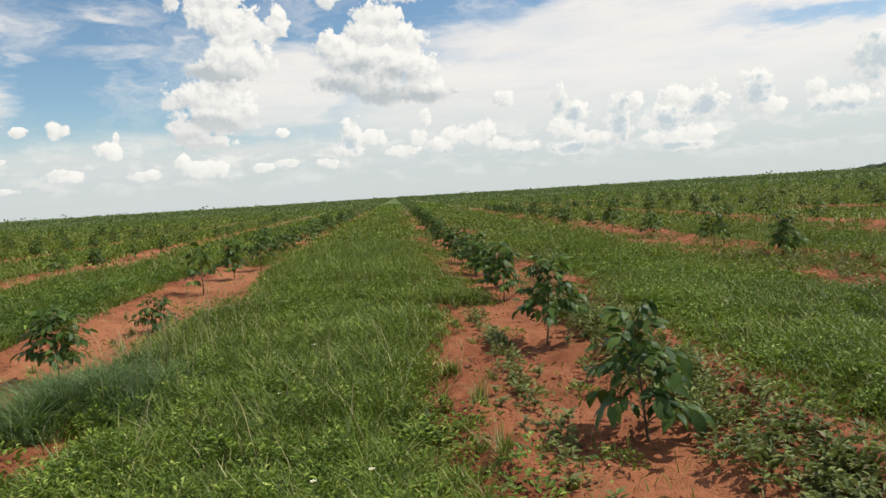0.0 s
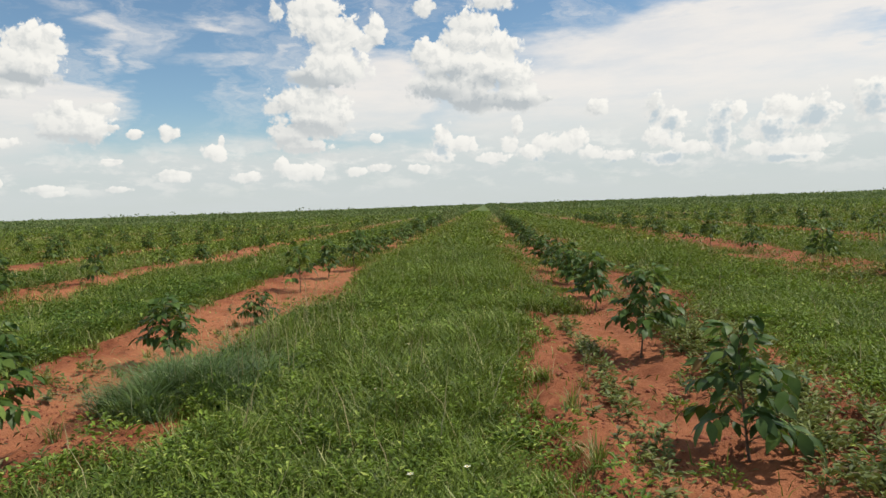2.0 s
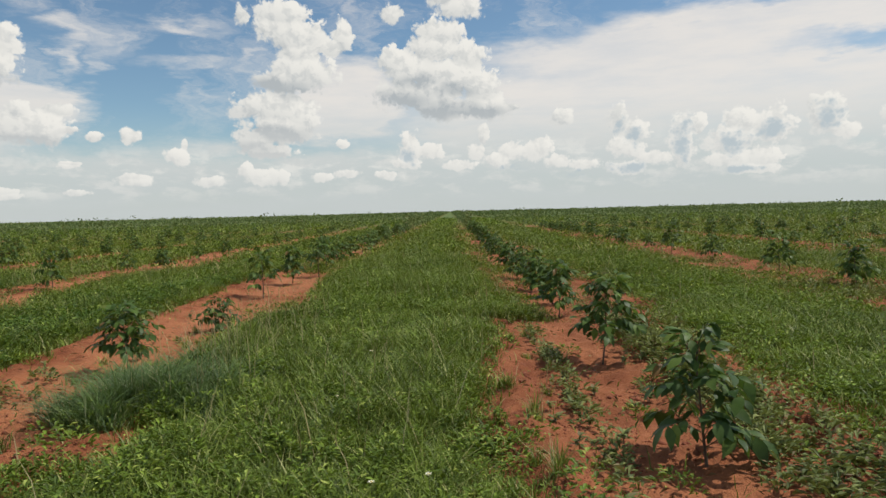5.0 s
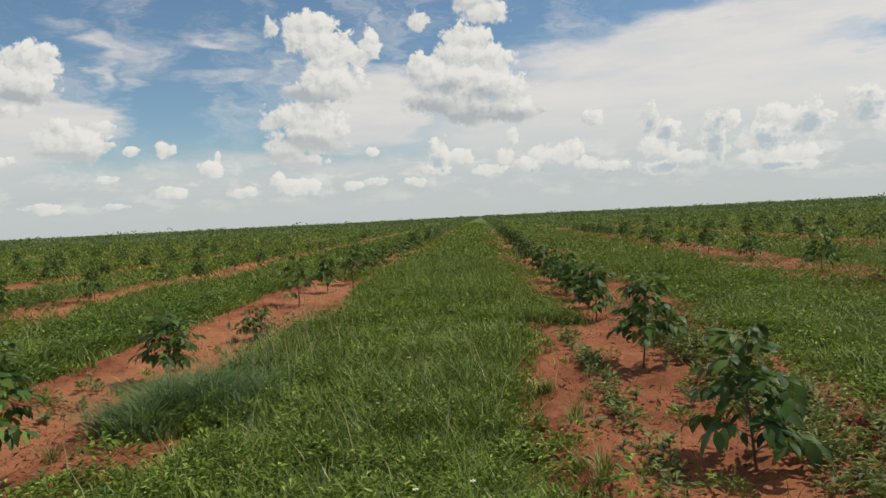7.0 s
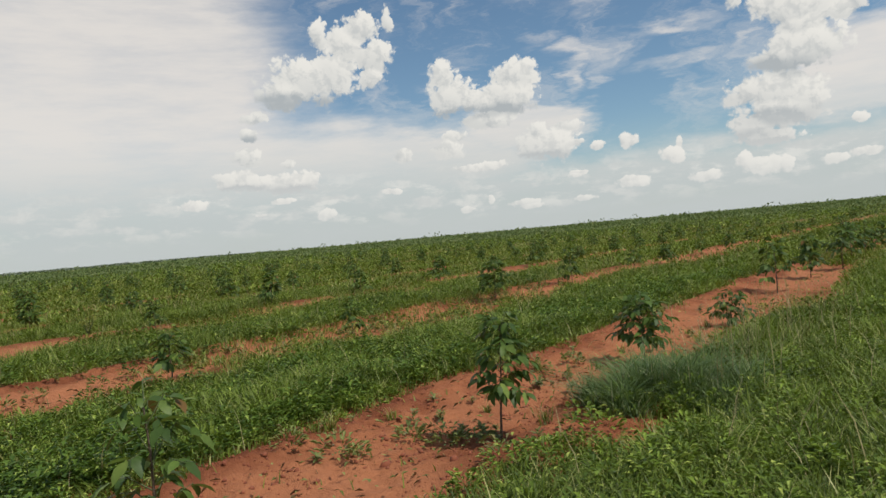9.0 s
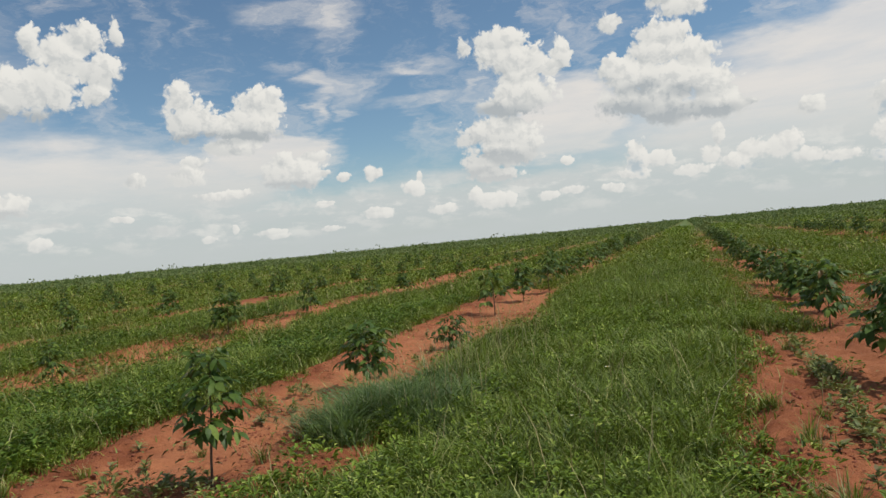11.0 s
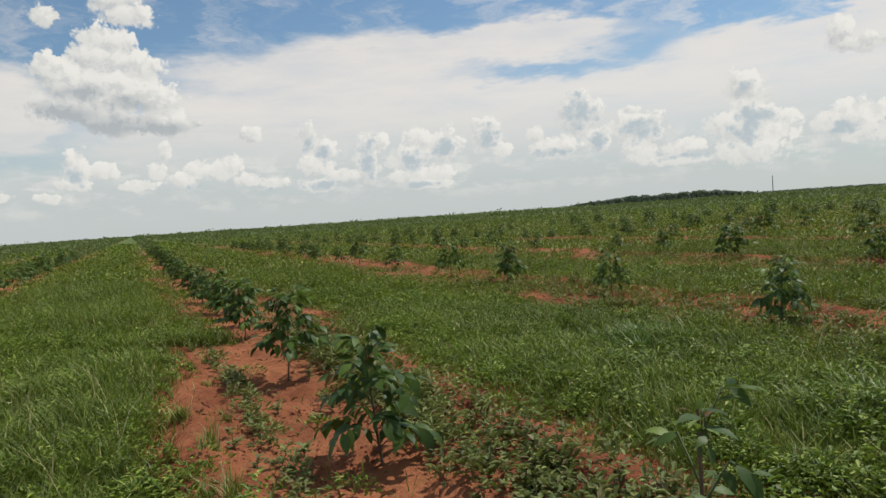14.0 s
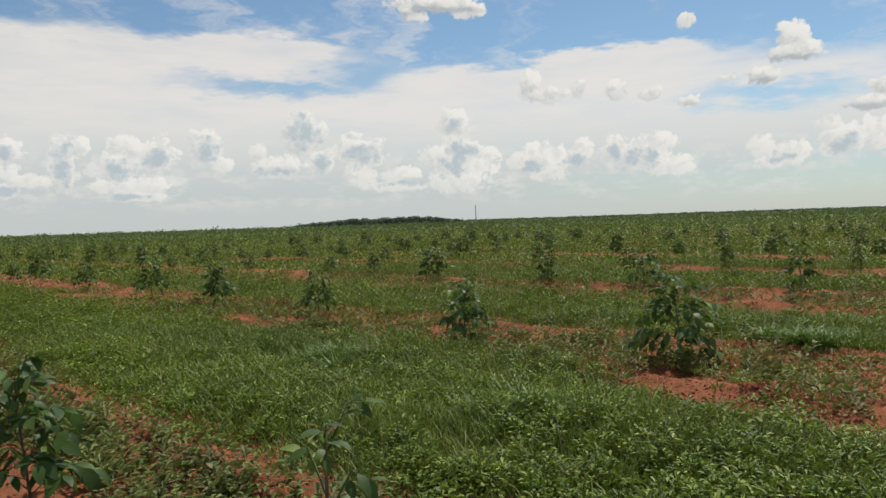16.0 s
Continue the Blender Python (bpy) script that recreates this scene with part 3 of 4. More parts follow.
gx, gy = spread_line(-11, 12, 0.07, 4300), spread_line(0.5, 15, 0.07, 4300)
gx, gy = finer(finer(gx, -5.6, -2.4), -0.1, 3.1), finer(gy, 1.4, 9.5)
X, Y = np.meshgrid(gx, gy)
V = np.stack([X, Y, height(X, Y)], -1).reshape(-1, 3)
idx = np.arange(X.size).reshape(X.shape)
a, b, c, d = idx[:-1, :-1].ravel(), idx[:-1, 1:].ravel(), idx[1:, 1:].ravel(), idx[1:, :-1].ravel()
me = raw_mesh("ground", V, np.concatenate([np.stack([a, b, c], 1), np.stack([a, c, d], 1)]), M_SOIL)
me.polygons.foreach_set("use_smooth", np.ones(len(me.polygons), bool))
tagged(new("ground", me), "flat red earth field tilled along the rows", "ground", kind="structure")


# ---- grass and weeds ----
def scatter(density, r0, r1, a0=None, a1=None):
    """Places spread evenly over a ring sector round the standing point."""
    if a0 is None:
        a0, a1 = (-180, 180) if r1 < 6 else (-84, 90)
    area = 0.5 * radians(a1 - a0) * (r1 * r1 - r0 * r0)
    n = int(area * density)
    r = np.sqrt(rng.uniform(r0 * r0, r1 * r1, n))
    t = np.radians(rng.uniform(a0, a1, n))
    return r * np.sin(t), r * np.cos(t)


def blades(x, y, tall, wide, lean, bent=True):
    """Curved grass blades rooted at x, y; returns vertices and triangles."""
    n = len(x)
    z = height(x, y) - 0.01
    t = rng.uniform(0, 2 * np.pi, n)
    dx, dy = np.cos(t), np.sin(t)
    px, py = -dy * wide / 2, dx * wide / 2
    L = lean * tall
    if not bent:
        v = np.stack([np.stack([x - px, y - py, z], 1), np.stack([x + px, y + py, z], 1), np.stack([x + dx * L, y + dy * L, z + tall], 1)], 1)
        return v.reshape(-1, 3), np.arange(3 * n).reshape(n, 3)
    mx, my, mz = x + dx * L * 0.35, y + dy * L * 0.35, z + tall * 0.62
    v = np.stack([np.stack([x - px, y - py, z], 1), np.stack([x + px, y + py, z], 1),
                  np.stack([mx - px * 0.8, my - py * 0.8, mz], 1), np.stack([mx + px * 0.8, my + py * 0.8, mz], 1),
                  np.stack([x + dx * L, y + dy * L, z + tall], 1)], 1)
    f = np.array([[0, 1, 3], [0, 3, 2], [2, 3, 4]])
    return v.reshape(-1, 3), (np.arange(n)[:, None, None] * 5 + f[None]).reshape(-1, 3)


def leaves(x, y, z, size, droop, ratio=0.5, heading=None, lift=0.0):
    """Small folded leaves at x, y, z; returns vertices and triangles."""
    n = len(x)
    t = rng.uniform(0, 2 * np.pi, n) if heading is None else heading
    dx, dy = np.cos(t), np.sin(t)
    nx, ny = -dy, dx
    w = size * ratio / 2
    up = rng.uniform(-0.5, 0.7, n) + lift * rng.uniform(0, 1, n) - droop
    p0 = np.stack([x, y, z], 1)
    p1 = np.stack([x + dx * size * 0.45 + nx * w, y + dy * size * 0.45 + ny * w, z + size * (up * 0.6 + 0.12)], 1)
    p2 = np.stack([x + dx * size * 0.45 - nx * w, y + dy * size * 0.45 - ny * w, z + size * (up * 0.6 + 0.12)], 1)
    p3 = np.stack([x + dx * size, y + dy * size, z + size * up * 0.7], 1)
    v = np.stack([p0, p1, p3, p2], 1).reshape(-1, 3)
    f = np.array([[0, 1, 2], [0, 2, 3]])
    return v, (np.arange(n)[:, None, None] * 4 + f[None]).reshape(-1, 3)


def clumps(x, y, z, size):
    """Ragged leafy scraps, turned every way; returns vertices and triangles."""
    n = len(x)
    p = np.stack([x, y, z], 1)[:, None]
    a = rng.normal(0, 1, (n, 3))
    a /= np.linalg.norm(a, axis=1)[:, None]
    b = np.cross(a, rng.normal(0, 1, (n, 3)))
    b /= np.linalg.norm(b, axis=1)[:, None]
    o = np.array([[0.5, 0], [0.1, 0.42], [-0.5, 0.1], [-0.15, -0.4]])
    v = p + size[:, None, None] * (o[None, :, :1] * a[:, None] + o[None, :, 1:] * b[:, None])
    f = np.array([[0, 1, 2], [0, 2, 3]])
    return v.reshape(-1, 3), (np.arange(n)[:, None, None] * 4 + f[None]).reshape(-1, 3)


def gather(sets):
    vs, fs, n = [], [], 0
    for v, f in sets:
        vs.append(v), fs.append(f + n)
        n += len(v)
    return np.concatenate(vs), np.concatenate(fs)


def grassy(x, y):
    """Keeps the places where grass grows."""
    keep = rng.uniform(0, 1, len(x)) > bare(x, y) * 0.992
    return x[keep], y[keep]


def tallness(x, y):
    mound = 0.055 + 0.16 * wave(x * 0.8, y * 0.5, 21) ** 1.5 + 0.10 * wave(x * 2.5, y * 2.5, 22) ** 1.5
    mound = mound * np.where((x > 2.4) & (y < 30), 0.62, 1.0)
    return mound * (1 - 0.75 * bare(x, y, 0.45, 0.6)) + 0.03


grass_sets, weed_sets = [], []
RINGS = [(0.1, 5.5, 2100, 0.0085, True), (5.5, 11, 1300, 0.0105, True), (11, 24, 560, 0.016, False), (24, 60, 110, 0.045, False), (60, 150, 15, 0.09, False)]
for r0, r1, dens, wide, bent in RINGS:
    x, y = grassy(*scatter(dens, r0, r1))
    h = tallness(x, y) * rng.uniform(0.6, 1.5, len(x))
    grass_sets.append(blades(x, y, h, wide * rng.uniform(0.7, 1.3, len(x)), rng.uniform(0.2, 1.4, len(x)), bent))
x, y = grassy(*scatter(420, 5.5, 11, 90, 276))
grass_sets.append(blades(x, y, tallness(x, y) * rng.uniform(0.6, 1.5, len(x)), 0.016 + 0 * x, rng.uniform(0.2, 1.4, len(x)), False))
# tufts that stand out of the sward
for r0, r1, dens, count, wide, bent in [(0.1, 5.5, 13, 30, 0.010, True), (5.5, 11, 9, 22, 0.014, True), (11, 24, 3.2, 14, 0.02, False), (24, 60, 0.8, 8, 0.05, False)]:
    cx, cy = grassy(*scatter(dens, r0, r1))
    keep = wave(cx * 0.5, cy * 0.4, 24) > 0.35
    cx, cy = cx[keep], cy[keep]
    h = np.repeat(rng.uniform(0.12, 0.30, len(cx)) * np.where(cx > 2.4, 0.7, 1.0) * (1 - 0.5 * bare(cx, cy, 0.45, 0.6)), count)
    x = np.repeat(cx, count) + rng.normal(0, 0.035, len(h))
    y = np.repeat(cy, count) + rng.normal(0, 0.035, len(h))
    grass_sets.append(blades(x, y, h * rng.uniform(0.5, 1.1, len(h)), wide * rng.uniform(0.7, 1.4, len(h)), rng.uniform(0.15, 1.3, len(h)), bent))
v, f = gather(grass_sets)
tagged(new("grass", raw_mesh("grass", v, f, M_GRASS)), "green knee-low wild grass between the planted rows", "grass", kind="stuff")

for r0, r1, dens, size in [(0.1, 5.5, 2000, 0.034), (5.5, 11, 1300, 0.038), (11, 24, 420, 0.06), (24, 60, 22, 0.14), (60, 150, 4, 0.3)]:
    x, y = grassy(*scatter(dens, r0, r1))
    leafyness = wave(x * 0.45, y * 0.3, 31) * 0.7 + wave(x * 1.5, y * 1.5, 32) * 0.5
    keep = rng.uniform(0.25, 0.95, len(x)) < leafyness * (0.55 if r1 < 30 else 1.0)
    x, y = x[keep], y[keep]
    z = height(x, y) + tallness(x, y) * rng.uniform(0.2, 1.1, len(x))
    weed_sets.append(leaves(x, y, z, size * rng.uniform(0.6, 1.4, len(x)), 0.1, 0.45, None, 0.8))
# a tall leafy fringe along the far side of the strip to the left, and patches by the next row
for x0, spread_x, y0, y1, total in [(4.4, 0.8, 0.6, 15.0, 230), (-1.3, 0.75, 1.6, 12.0, 270)]:
    count = 84
    cx, cy = rng.normal(x0, spread_x, total), rng.uniform(y0, y1, total)
    n = total * count
    span, tall = np.repeat(rng.uniform(0.12, 0.26, total), count), np.repeat(rng.uniform(0.12, 0.32, total), count)
    q, t = np.sqrt(rng.uniform(0, 1, n)), rng.uniform(0, 2 * np.pi, n)
    x, y = np.repeat(cx, count) + span * q * np.cos(t), np.repeat(cy, count) + span * q * np.sin(t)
    z = height(x, y) + tall * (1 - 0.65 * q * q) * rng.uniform(0.35, 1.0, n)
    weed_sets.append(leaves(x, y, z, rng.uniform(0.03, 0.065, n), 0.1, 0.5, t + rng.normal(0, 0.7, n), 0.5))
# darker broad-leaved weeds on the bank beyond the earth strip to the left
dark_sets = []
for x0, spread_x, y0, y1, total in [(-5.72, 0.22, 1.0, 17.0, 300), (-6.7, 0.6, 0.5, 15.0, 260), (-11.9, 0.8, 3.0, 18.0, 160)]:
    count = 90
    cx, cy = rng.normal(x0, spread_x, total), rng.uniform(y0, y1, total)
    n = total * count
    span, tall = np.repeat(rng.uniform(0.12, 0.25, total), count), np.repeat(rng.uniform(0.14, 0.32, total), count)
    q, t = np.sqrt(rng.uniform(0, 1, n)), rng.uniform(0, 2 * np.pi, n)
    x, y = np.repeat(cx, count) + span * q * np.cos(t), np.repeat(cy, count) + span * q * np.sin(t)
    z = height(x, y) + tall * (1 - 0.65 * q * q) * rng.uniform(0.3, 1.0, n)
    dark_sets.append(leaves(x, y, z, rng.uniform(0.035, 0.075, n), 0.1, 0.6, t + rng.normal(0, 0.7, n), 0.5))
v, f = gather(dark_sets)
tagged(new("leafy_weeds", raw_mesh("leafy_weeds", v, f, M_BANK)), "dark green leafy weeds on the bank beside bare earth", "weeds", kind="stuff")
# low domed herbs with gaps between them
for r0, r1, dens, count, size in [(0.1, 5.5, 19, 84, 0.043), (5.5, 11, 13, 78, 0.043), (11, 24, 6.5, 44, 0.062), (24, 50, 1.4, 14, 0.13)]:
    cx, cy = grassy(*scatter(dens, r0, r1))
    keep = wave(cx * 0.45, cy * 0.3, 31) + 0.4 * wave(cx * 1.5, cy * 1.5, 32) > 0.36
    cx, cy = cx[keep], cy[keep]
    n = len(cx) * count
    span = np.repeat(rng.uniform(0.09, 0.24, len(cx)), count)
    tall = np.repeat(rng.uniform(0.08, 0.30, len(cx)) * (1 - 0.5 * bare(cx, cy, 0.45, 0.6)), count)
    q, t = np.sqrt(rng.uniform(0, 1, n)), rng.uniform(0, 2 * np.pi, n)
    x, y = np.repeat(cx, count) + span * q * np.cos(t), np.repeat(cy, count) + span * q * np.sin(t)
    z = height(x, y) + tall * (1 - 0.65 * q * q) * rng.uniform(0.5, 1.0, n)
    weed_sets.append(leaves(x, y, z, size * rng.uniform(0.6, 1.35, n), 0.1, 0.42, t + rng.normal(0, 0.7, n), 0.8))
v, f = gather(weed_sets)
tagged(new("broadleaf_weeds", raw_mesh("broadleaf_weeds", v, f, M_WEED)), "bright green broad-leaved weeds among the grass", "weeds", kind="stuff")

# ---- creeping weeds and clods on the bare strips ----
creep = []
n = 5000
x = np.concatenate([rng.normal(ROW0 + 0.66, 0.2, n), rng.normal(ROW0 - 0.55, 0.07, n // 4), rng.normal(-3.8 + 0.1, 0.5, n // 5)])
y = rng.uniform(1.0, 22, len(x))
keep = wave(x * 1.7, y * 1.2, 41) > 0.42
x, y = x[keep], y[keep]
z = height(x, y) + rng.uniform(0.01, 0.16, len(x))
creep.append(leaves(x, y, z, rng.uniform(0.03, 0.07, len(x)), 0.1, 0.42))
for r0, r1, dens in [(1.2, 12, 14), (12, 30, 10)]:
    x, y = scatter(dens, r0, r1)
    keep = (bare(x, y) > 0.3) & (wave(x * 1.1, y * 1.1, 42) > 0.55)
    x, y = x[keep], y[keep]
    creep.append(leaves(x, y, height(x, y) + rng.uniform(0.01, 0.06, len(x)), rng.uniform(0.03, 0.07, len(x)), 0.0))
# the thick weedy band beside the first row, and thinner ones by the rows next to it
for x0, spread_x, y1, total, grown in [(ROW0 + 0.66, 0.2, 9.0, 215, 1.0), (ROW0 - 0.56, 0.05, 10.0, 66, 0.45), (7.3, 0.7, 13.0, 230, 1.1), (13.4, 0.7, 17.0, 150, 1.2), (-9.8, 0.7, 16.0, 70, 1.0)]:
    count = int(40 * grown ** 1.5)
    cx, cy = rng.normal(x0, spread_x, total), rng.uniform(0.8, y1, total)
    n = total * count
    span, tall = np.repeat(rng.uniform(0.06, 0.17, total) * grown, count), np.repeat(rng.uniform(0.08, 0.26, total) * grown ** 0.5, count)
    q, t = np.sqrt(rng.uniform(0, 1, n)), rng.uniform(0, 2 * np.pi, n)
    x, y = np.repeat(cx, count) + span * q * np.cos(t), np.repeat(cy, count) + span * q * np.sin(t)
    z = height(x, y) + 0.01 + tall * (1 - 0.65 * q * q) * rng.uniform(0.3, 1.0, n)
    creep.append(leaves(x, y, z, rng.uniform(0.035, 0.085, n), 0.0, 0.4, t + rng.normal(0, 0.6, n), 0.7))
# low clumps round the saplings on the earth strip across the grass
for cx, cy in [(-4.0, 4.15), (-3.8, 4.05), (-4.2, 4.0), (-3.62, 4.1), (-4.45, 3.45), (-4.2, 3.4), (-4.75, 3.2), (-4.6, 6.4), (-4.35, 6.9), (-4.2, 6.3), (-3.05, 3.7)]:
    n, span = 70, rng.uniform(0.10, 0.2)
    q, t = np.sqrt(rng.uniform(0, 1, n)), rng.uniform(0, 2 * np.pi, n)
    x, y = cx + span * q * np.cos(t), cy + span * q * np.sin(t)
    creep.append(leaves(x, y, height(x, y) + 0.01 + 0.13 * (1 - 0.6 * q * q) * rng.uniform(0.2, 1.0, n), rng.uniform(0.03, 0.07, n), 0.0, 0.42, t, 0.6))
v, f = gather(creep)
tagged(new("creeping_weeds", raw_mesh("creeping_weeds", v, f, M_CREEP)), "low creeping weeds on the bare red earth", "weeds", kind="stuff")


def rosette(seed):
    """A small weed: a short stem and a star of narrow pointed leaves."""
    r = random.Random(seed)
    thing = tagged(new("weed"), "small green weed with narrow leaves on red earth", "weed", "weeds on the bare strips")
    tall = r.uniform(0.06, 0.16)
    part("stem", raw_mesh("stem", *tube([(0, 0, -0.01), (0.004, 0.003, tall * 0.6), (0.0, 0.008, tall)], 0.003, 0.0015, 5), M_GREENSTEM), thing)
    poses = []
    for i in range(r.randint(14, 22)):
        a, z = i * 2.4 + r.uniform(-0.3, 0.3), tall * r.uniform(0.15, 1.0)
        tip = Vector((math.cos(a), math.sin(a), r.uniform(0.05, 0.9)))
        w, l = r.uniform(0.05, 0.07), r.uniform(0.06, 0.11)
        poses.append(Matrix.Translation((0, 0, z)) @ tip.to_track_quat("Y", "Z").to_matrix().to_4x4() @ Matrix.Diagonal((w, l, l, 1)))
    part("foliage", raw_mesh("foliage", *stamp(poses, LEAF_V, LEAF_F), M_CREEP), thing)
    return thing


def weeds_as_things():
    r = random.Random(12)
    models = [rosette(200 + i) for i in range(6)]
    spots = [(r.gauss(ROW0 + 0.72, 0.2), 1.6 + 9.4 * r.random() ** 1.25) for _ in range(140)]
    spots += [(r.gauss(ROW0 - 0.56, 0.05), 1.8 + 11.0 * r.random() ** 1.4) for _ in range(44)]
    spots += [(ROW0 + r.uniform(-1.2, 1.0), r.uniform(2.0, 10.0)) for _ in range(20)]
    spots += [(-3.9 + r.uniform(-1.0, 0.6), r.uniform(3.0, 11.0)) for _ in range(22)] + [(-3.08, 4.2), (-4.1, 6.35), (-3.62, 4.2), (-3.75, 4.38), (-3.82, 4.2), (-3.66, 4.45), (-3.55, 4.15)]
    spots += [(7.4 + r.uniform(-1.0, 1.0), r.uniform(0.5, 12.0)) for _ in range(40)]
    for i, (x, y) in enumerate(spots):
        m = stand(x, y, r.uniform(0, 6.28), r.uniform(0.5, 1.15))
        if i < len(models):
            models[i].matrix_basis = m
        else:
            copy_thing(models[i % len(models)], Matrix.Identity(4)).matrix_basis = m


def clods():
    x, y = scatter(260, 1.2, 8)
    keep = (bare(x, y) > 0.6) & (wave(x * 2.2, y * 2.2, 51) > 0.45)
    x, y = x[keep], y[keep]
    s = rng.gamma(1.6, 0.005, len(x)) + 0.004
    z = height(x, y)
    o = np.array([[1, 0, 0], [-1, 0, 0], [0, 1, 0], [0, -1, 0], [0, 0, 0.8], [0, 0, -0.6]])
    v = np.stack([x, y, z], 1)[:, None] + o[None] * s[:, None, None] * rng.uniform(0.5, 1.4, (len(x), 6, 1))
    f = np.array([[0, 2, 4], [2, 1, 4], [1, 3, 4], [3, 0, 4], [2, 0, 5], [1, 2, 5], [3, 1, 5], [0, 3, 5]])
    return v.reshape(-1, 3), (np.arange(len(x))[:, None, None] * 6 + f[None]).reshape(-1, 3)


tagged(new("earth_clods", raw_mesh("earth_clods", *clods(), M_CLOD)), "loose crumbs of red earth on the tilled strips", "earth", kind="stuff")


# ---- saplings ----
def tube(path, r0, r1, sides=6):
    """A tapered round stem along a path."""
    path = [Vector(p) for p in path]
    v, f = [], []
    for i, p in enumerate(path):
        d = (path[min(i + 1, len(path) - 1)] - path[max(i - 1, 0)]).normalized()
        s = d.orthogonal().normalized()
        t = d.cross(s)
        r = r0 + (r1 - r0) * i / (len(path) - 1)
        v += [p + (s * math.cos(2 * math.pi * j / sides) + t * math.sin(2 * math.pi * j / sides)) * r for j in range(sides)]
    for i in range(len(path) - 1):
        for j in range(sides):
            a, b = i * sides + j, i * sides + (j + 1) % sides
            f += [(a, b, b + sides), (a, b + sides, a + sides)]
    return [tuple(p) for p in v], f


# a pointed oval leaf, 1 long, folded on its midrib and drooping to its tip
LEAF_V = np.array([[0, 0, 0], [0, 0.30, 0.035], [0, 0.65, 0.0], [0, 1.0, -0.16],
                   [0.15, 0.20, 0.06], [0.225, 0.42, 0.05], [0.15, 0.72, 0.0], [-0.15, 0.20, 0.06], [-0.225, 0.42, 0.05], [-0.15, 0.72, 0.0]])
LEAF_F = np.array([[0, 4, 1], [4, 5, 1], [1, 5, 2], [5, 6, 2], [2, 6, 3], [0, 1, 7], [7, 1, 8], [1, 2, 8], [8, 2, 9], [2, 3, 9]])


def sapling_plan(seed, tall, wide, count, low=0.28, leaf=1.0, pairs=(7, 9)):
    """Stem path, side shoots and the poses of the leaves of one young tree: shoots that rise and arch over, two ranks of large leaves on each."""
    r = random.Random(seed)
    lean = Vector((r.uniform(-0.07, 0.07), r.uniform(-0.07, 0.07), 0))
    stem = [Vector((0, 0, -0.03)) + lean * t + Vector((r.uniform(-1, 1) * 0.01, r.uniform(-1, 1) * 0.01, (tall - 0.1) * t)) for t in (0, 0.25, 0.5, 0.75, 1.0)]
    shoots, young = [], []
    for i in range(count):
        t = low + (0.97 - low) * (i + r.random() * 0.7) / count
        k = min(int(t * 4), 3)
        root = stem[k].lerp(stem[k + 1], t * 4 - k)
        a = i * 2.4 + r.uniform(-0.45, 0.45)
        out = Vector((math.cos(a), math.sin(a), 0))
        s = (t - low) / (1 - low)
        reach = wide * (1.0 - 0.62 * s) * r.uniform(0.6, 1.05)
        rise = reach * r.uniform(0.15, 0.55) + 0.12 * s
        path = [root, root + out * reach * 0.55 + Vector((0, 0, rise)), root + out * reach + Vector((0, 0, rise * r.uniform(0.5, 1.0)))]
        leaf_poses = []
        total = r.randint(*pairs)
        for j in range(total):
            f = 0.22 + 0.78 * (j + 0.7) / total
            p = path[0].lerp(path[1], f * 2) if f < 0.5 else path[1].lerp(path[2], min(f * 2 - 1, 1))
            side = (-1) ** j * r.uniform(0.6, 1.25) if j < total - 1 else r.uniform(-0.25, 0.25)
            turn = a + side
            tip = Vector((math.cos(turn), math.sin(turn), r.uniform(-1.35, -0.05) + 0.5 * s))
            size = leaf * r.uniform(0.10, 0.185) * (1.08 - 0.35 * s)
            q = tip.to_track_quat("Y", "Z")
            leaf_poses.append(Matrix.Translation(p) @ q.to_matrix().to_4x4() @ Matrix.Rotation(r.uniform(-0.6, 0.6), 4, "Y") @ Matrix.Diagonal((size * 1.08, size, size, 1)))
        fresh = 2 if s > 0.5 and r.random() < 0.7 else 0
        young += leaf_poses[total - fresh:]
        shoots.append((path, leaf_poses[:total - fresh]))
    for i in range(9):
        a = i * 2.4 + r.random()
        tip = Vector((math.cos(a), math.sin(a), r.uniform(0.1, 1.4)))
        s = leaf * r.uniform(0.06, 0.12)
        young.append(Matrix.Translation(stem[4] - Vector((0, 0, 0.016 * i))) @ tip.to_track_quat("Y", "Z").to_matrix().to_4x4() @ Matrix.Diagonal((s, s, s, 1)))
    return stem, shoots, young


def stamp(poses, lv, lf):
    vs = [lv @ np.array(m.to_3x3()).T + np.array(m.translation) for m in poses]
    n = len(lv)
    return np.concatenate(vs), np.concatenate([lf + n * i for i in range(len(poses))])


leaf_mesh = raw_mesh("leaf", LEAF_V, LEAF_F, M_LEAF_ONE)
leaf_mesh.polygons.foreach_set("use_smooth", np.ones(len(leaf_mesh.polygons), bool))


def sapling_near(seed, tall, wide, count, low, leaf, pairs=(7, 9)):
    """A young tree with every leaf a piece of its own."""
    stem, shoots, young = sapling_plan(seed, tall, wide, count, low, leaf, pairs)
    thing = tagged(new("sapling"), "young tree with drooping dark green leaves in red earth", "sapling", "planted saplings")
    part("stem", raw_mesh("stem", *tube(stem, 0.011, 0.004, 7), M_STEM), thing, "thin brown stem")
    for path, poses in shoots:
        shoot = part("branch", raw_mesh("branch", *tube(path, 0.004, 0.002, 5), M_GREENSTEM), thing)
        for m in poses:
            part("leaf", leaf_mesh, shoot).matrix_local = m
    part("young_leaves", raw_mesh("young_leaves", *stamp(young, LEAF_V, LEAF_F), M_YOUNG), thing, "pale reddish young leaves")
    return thing


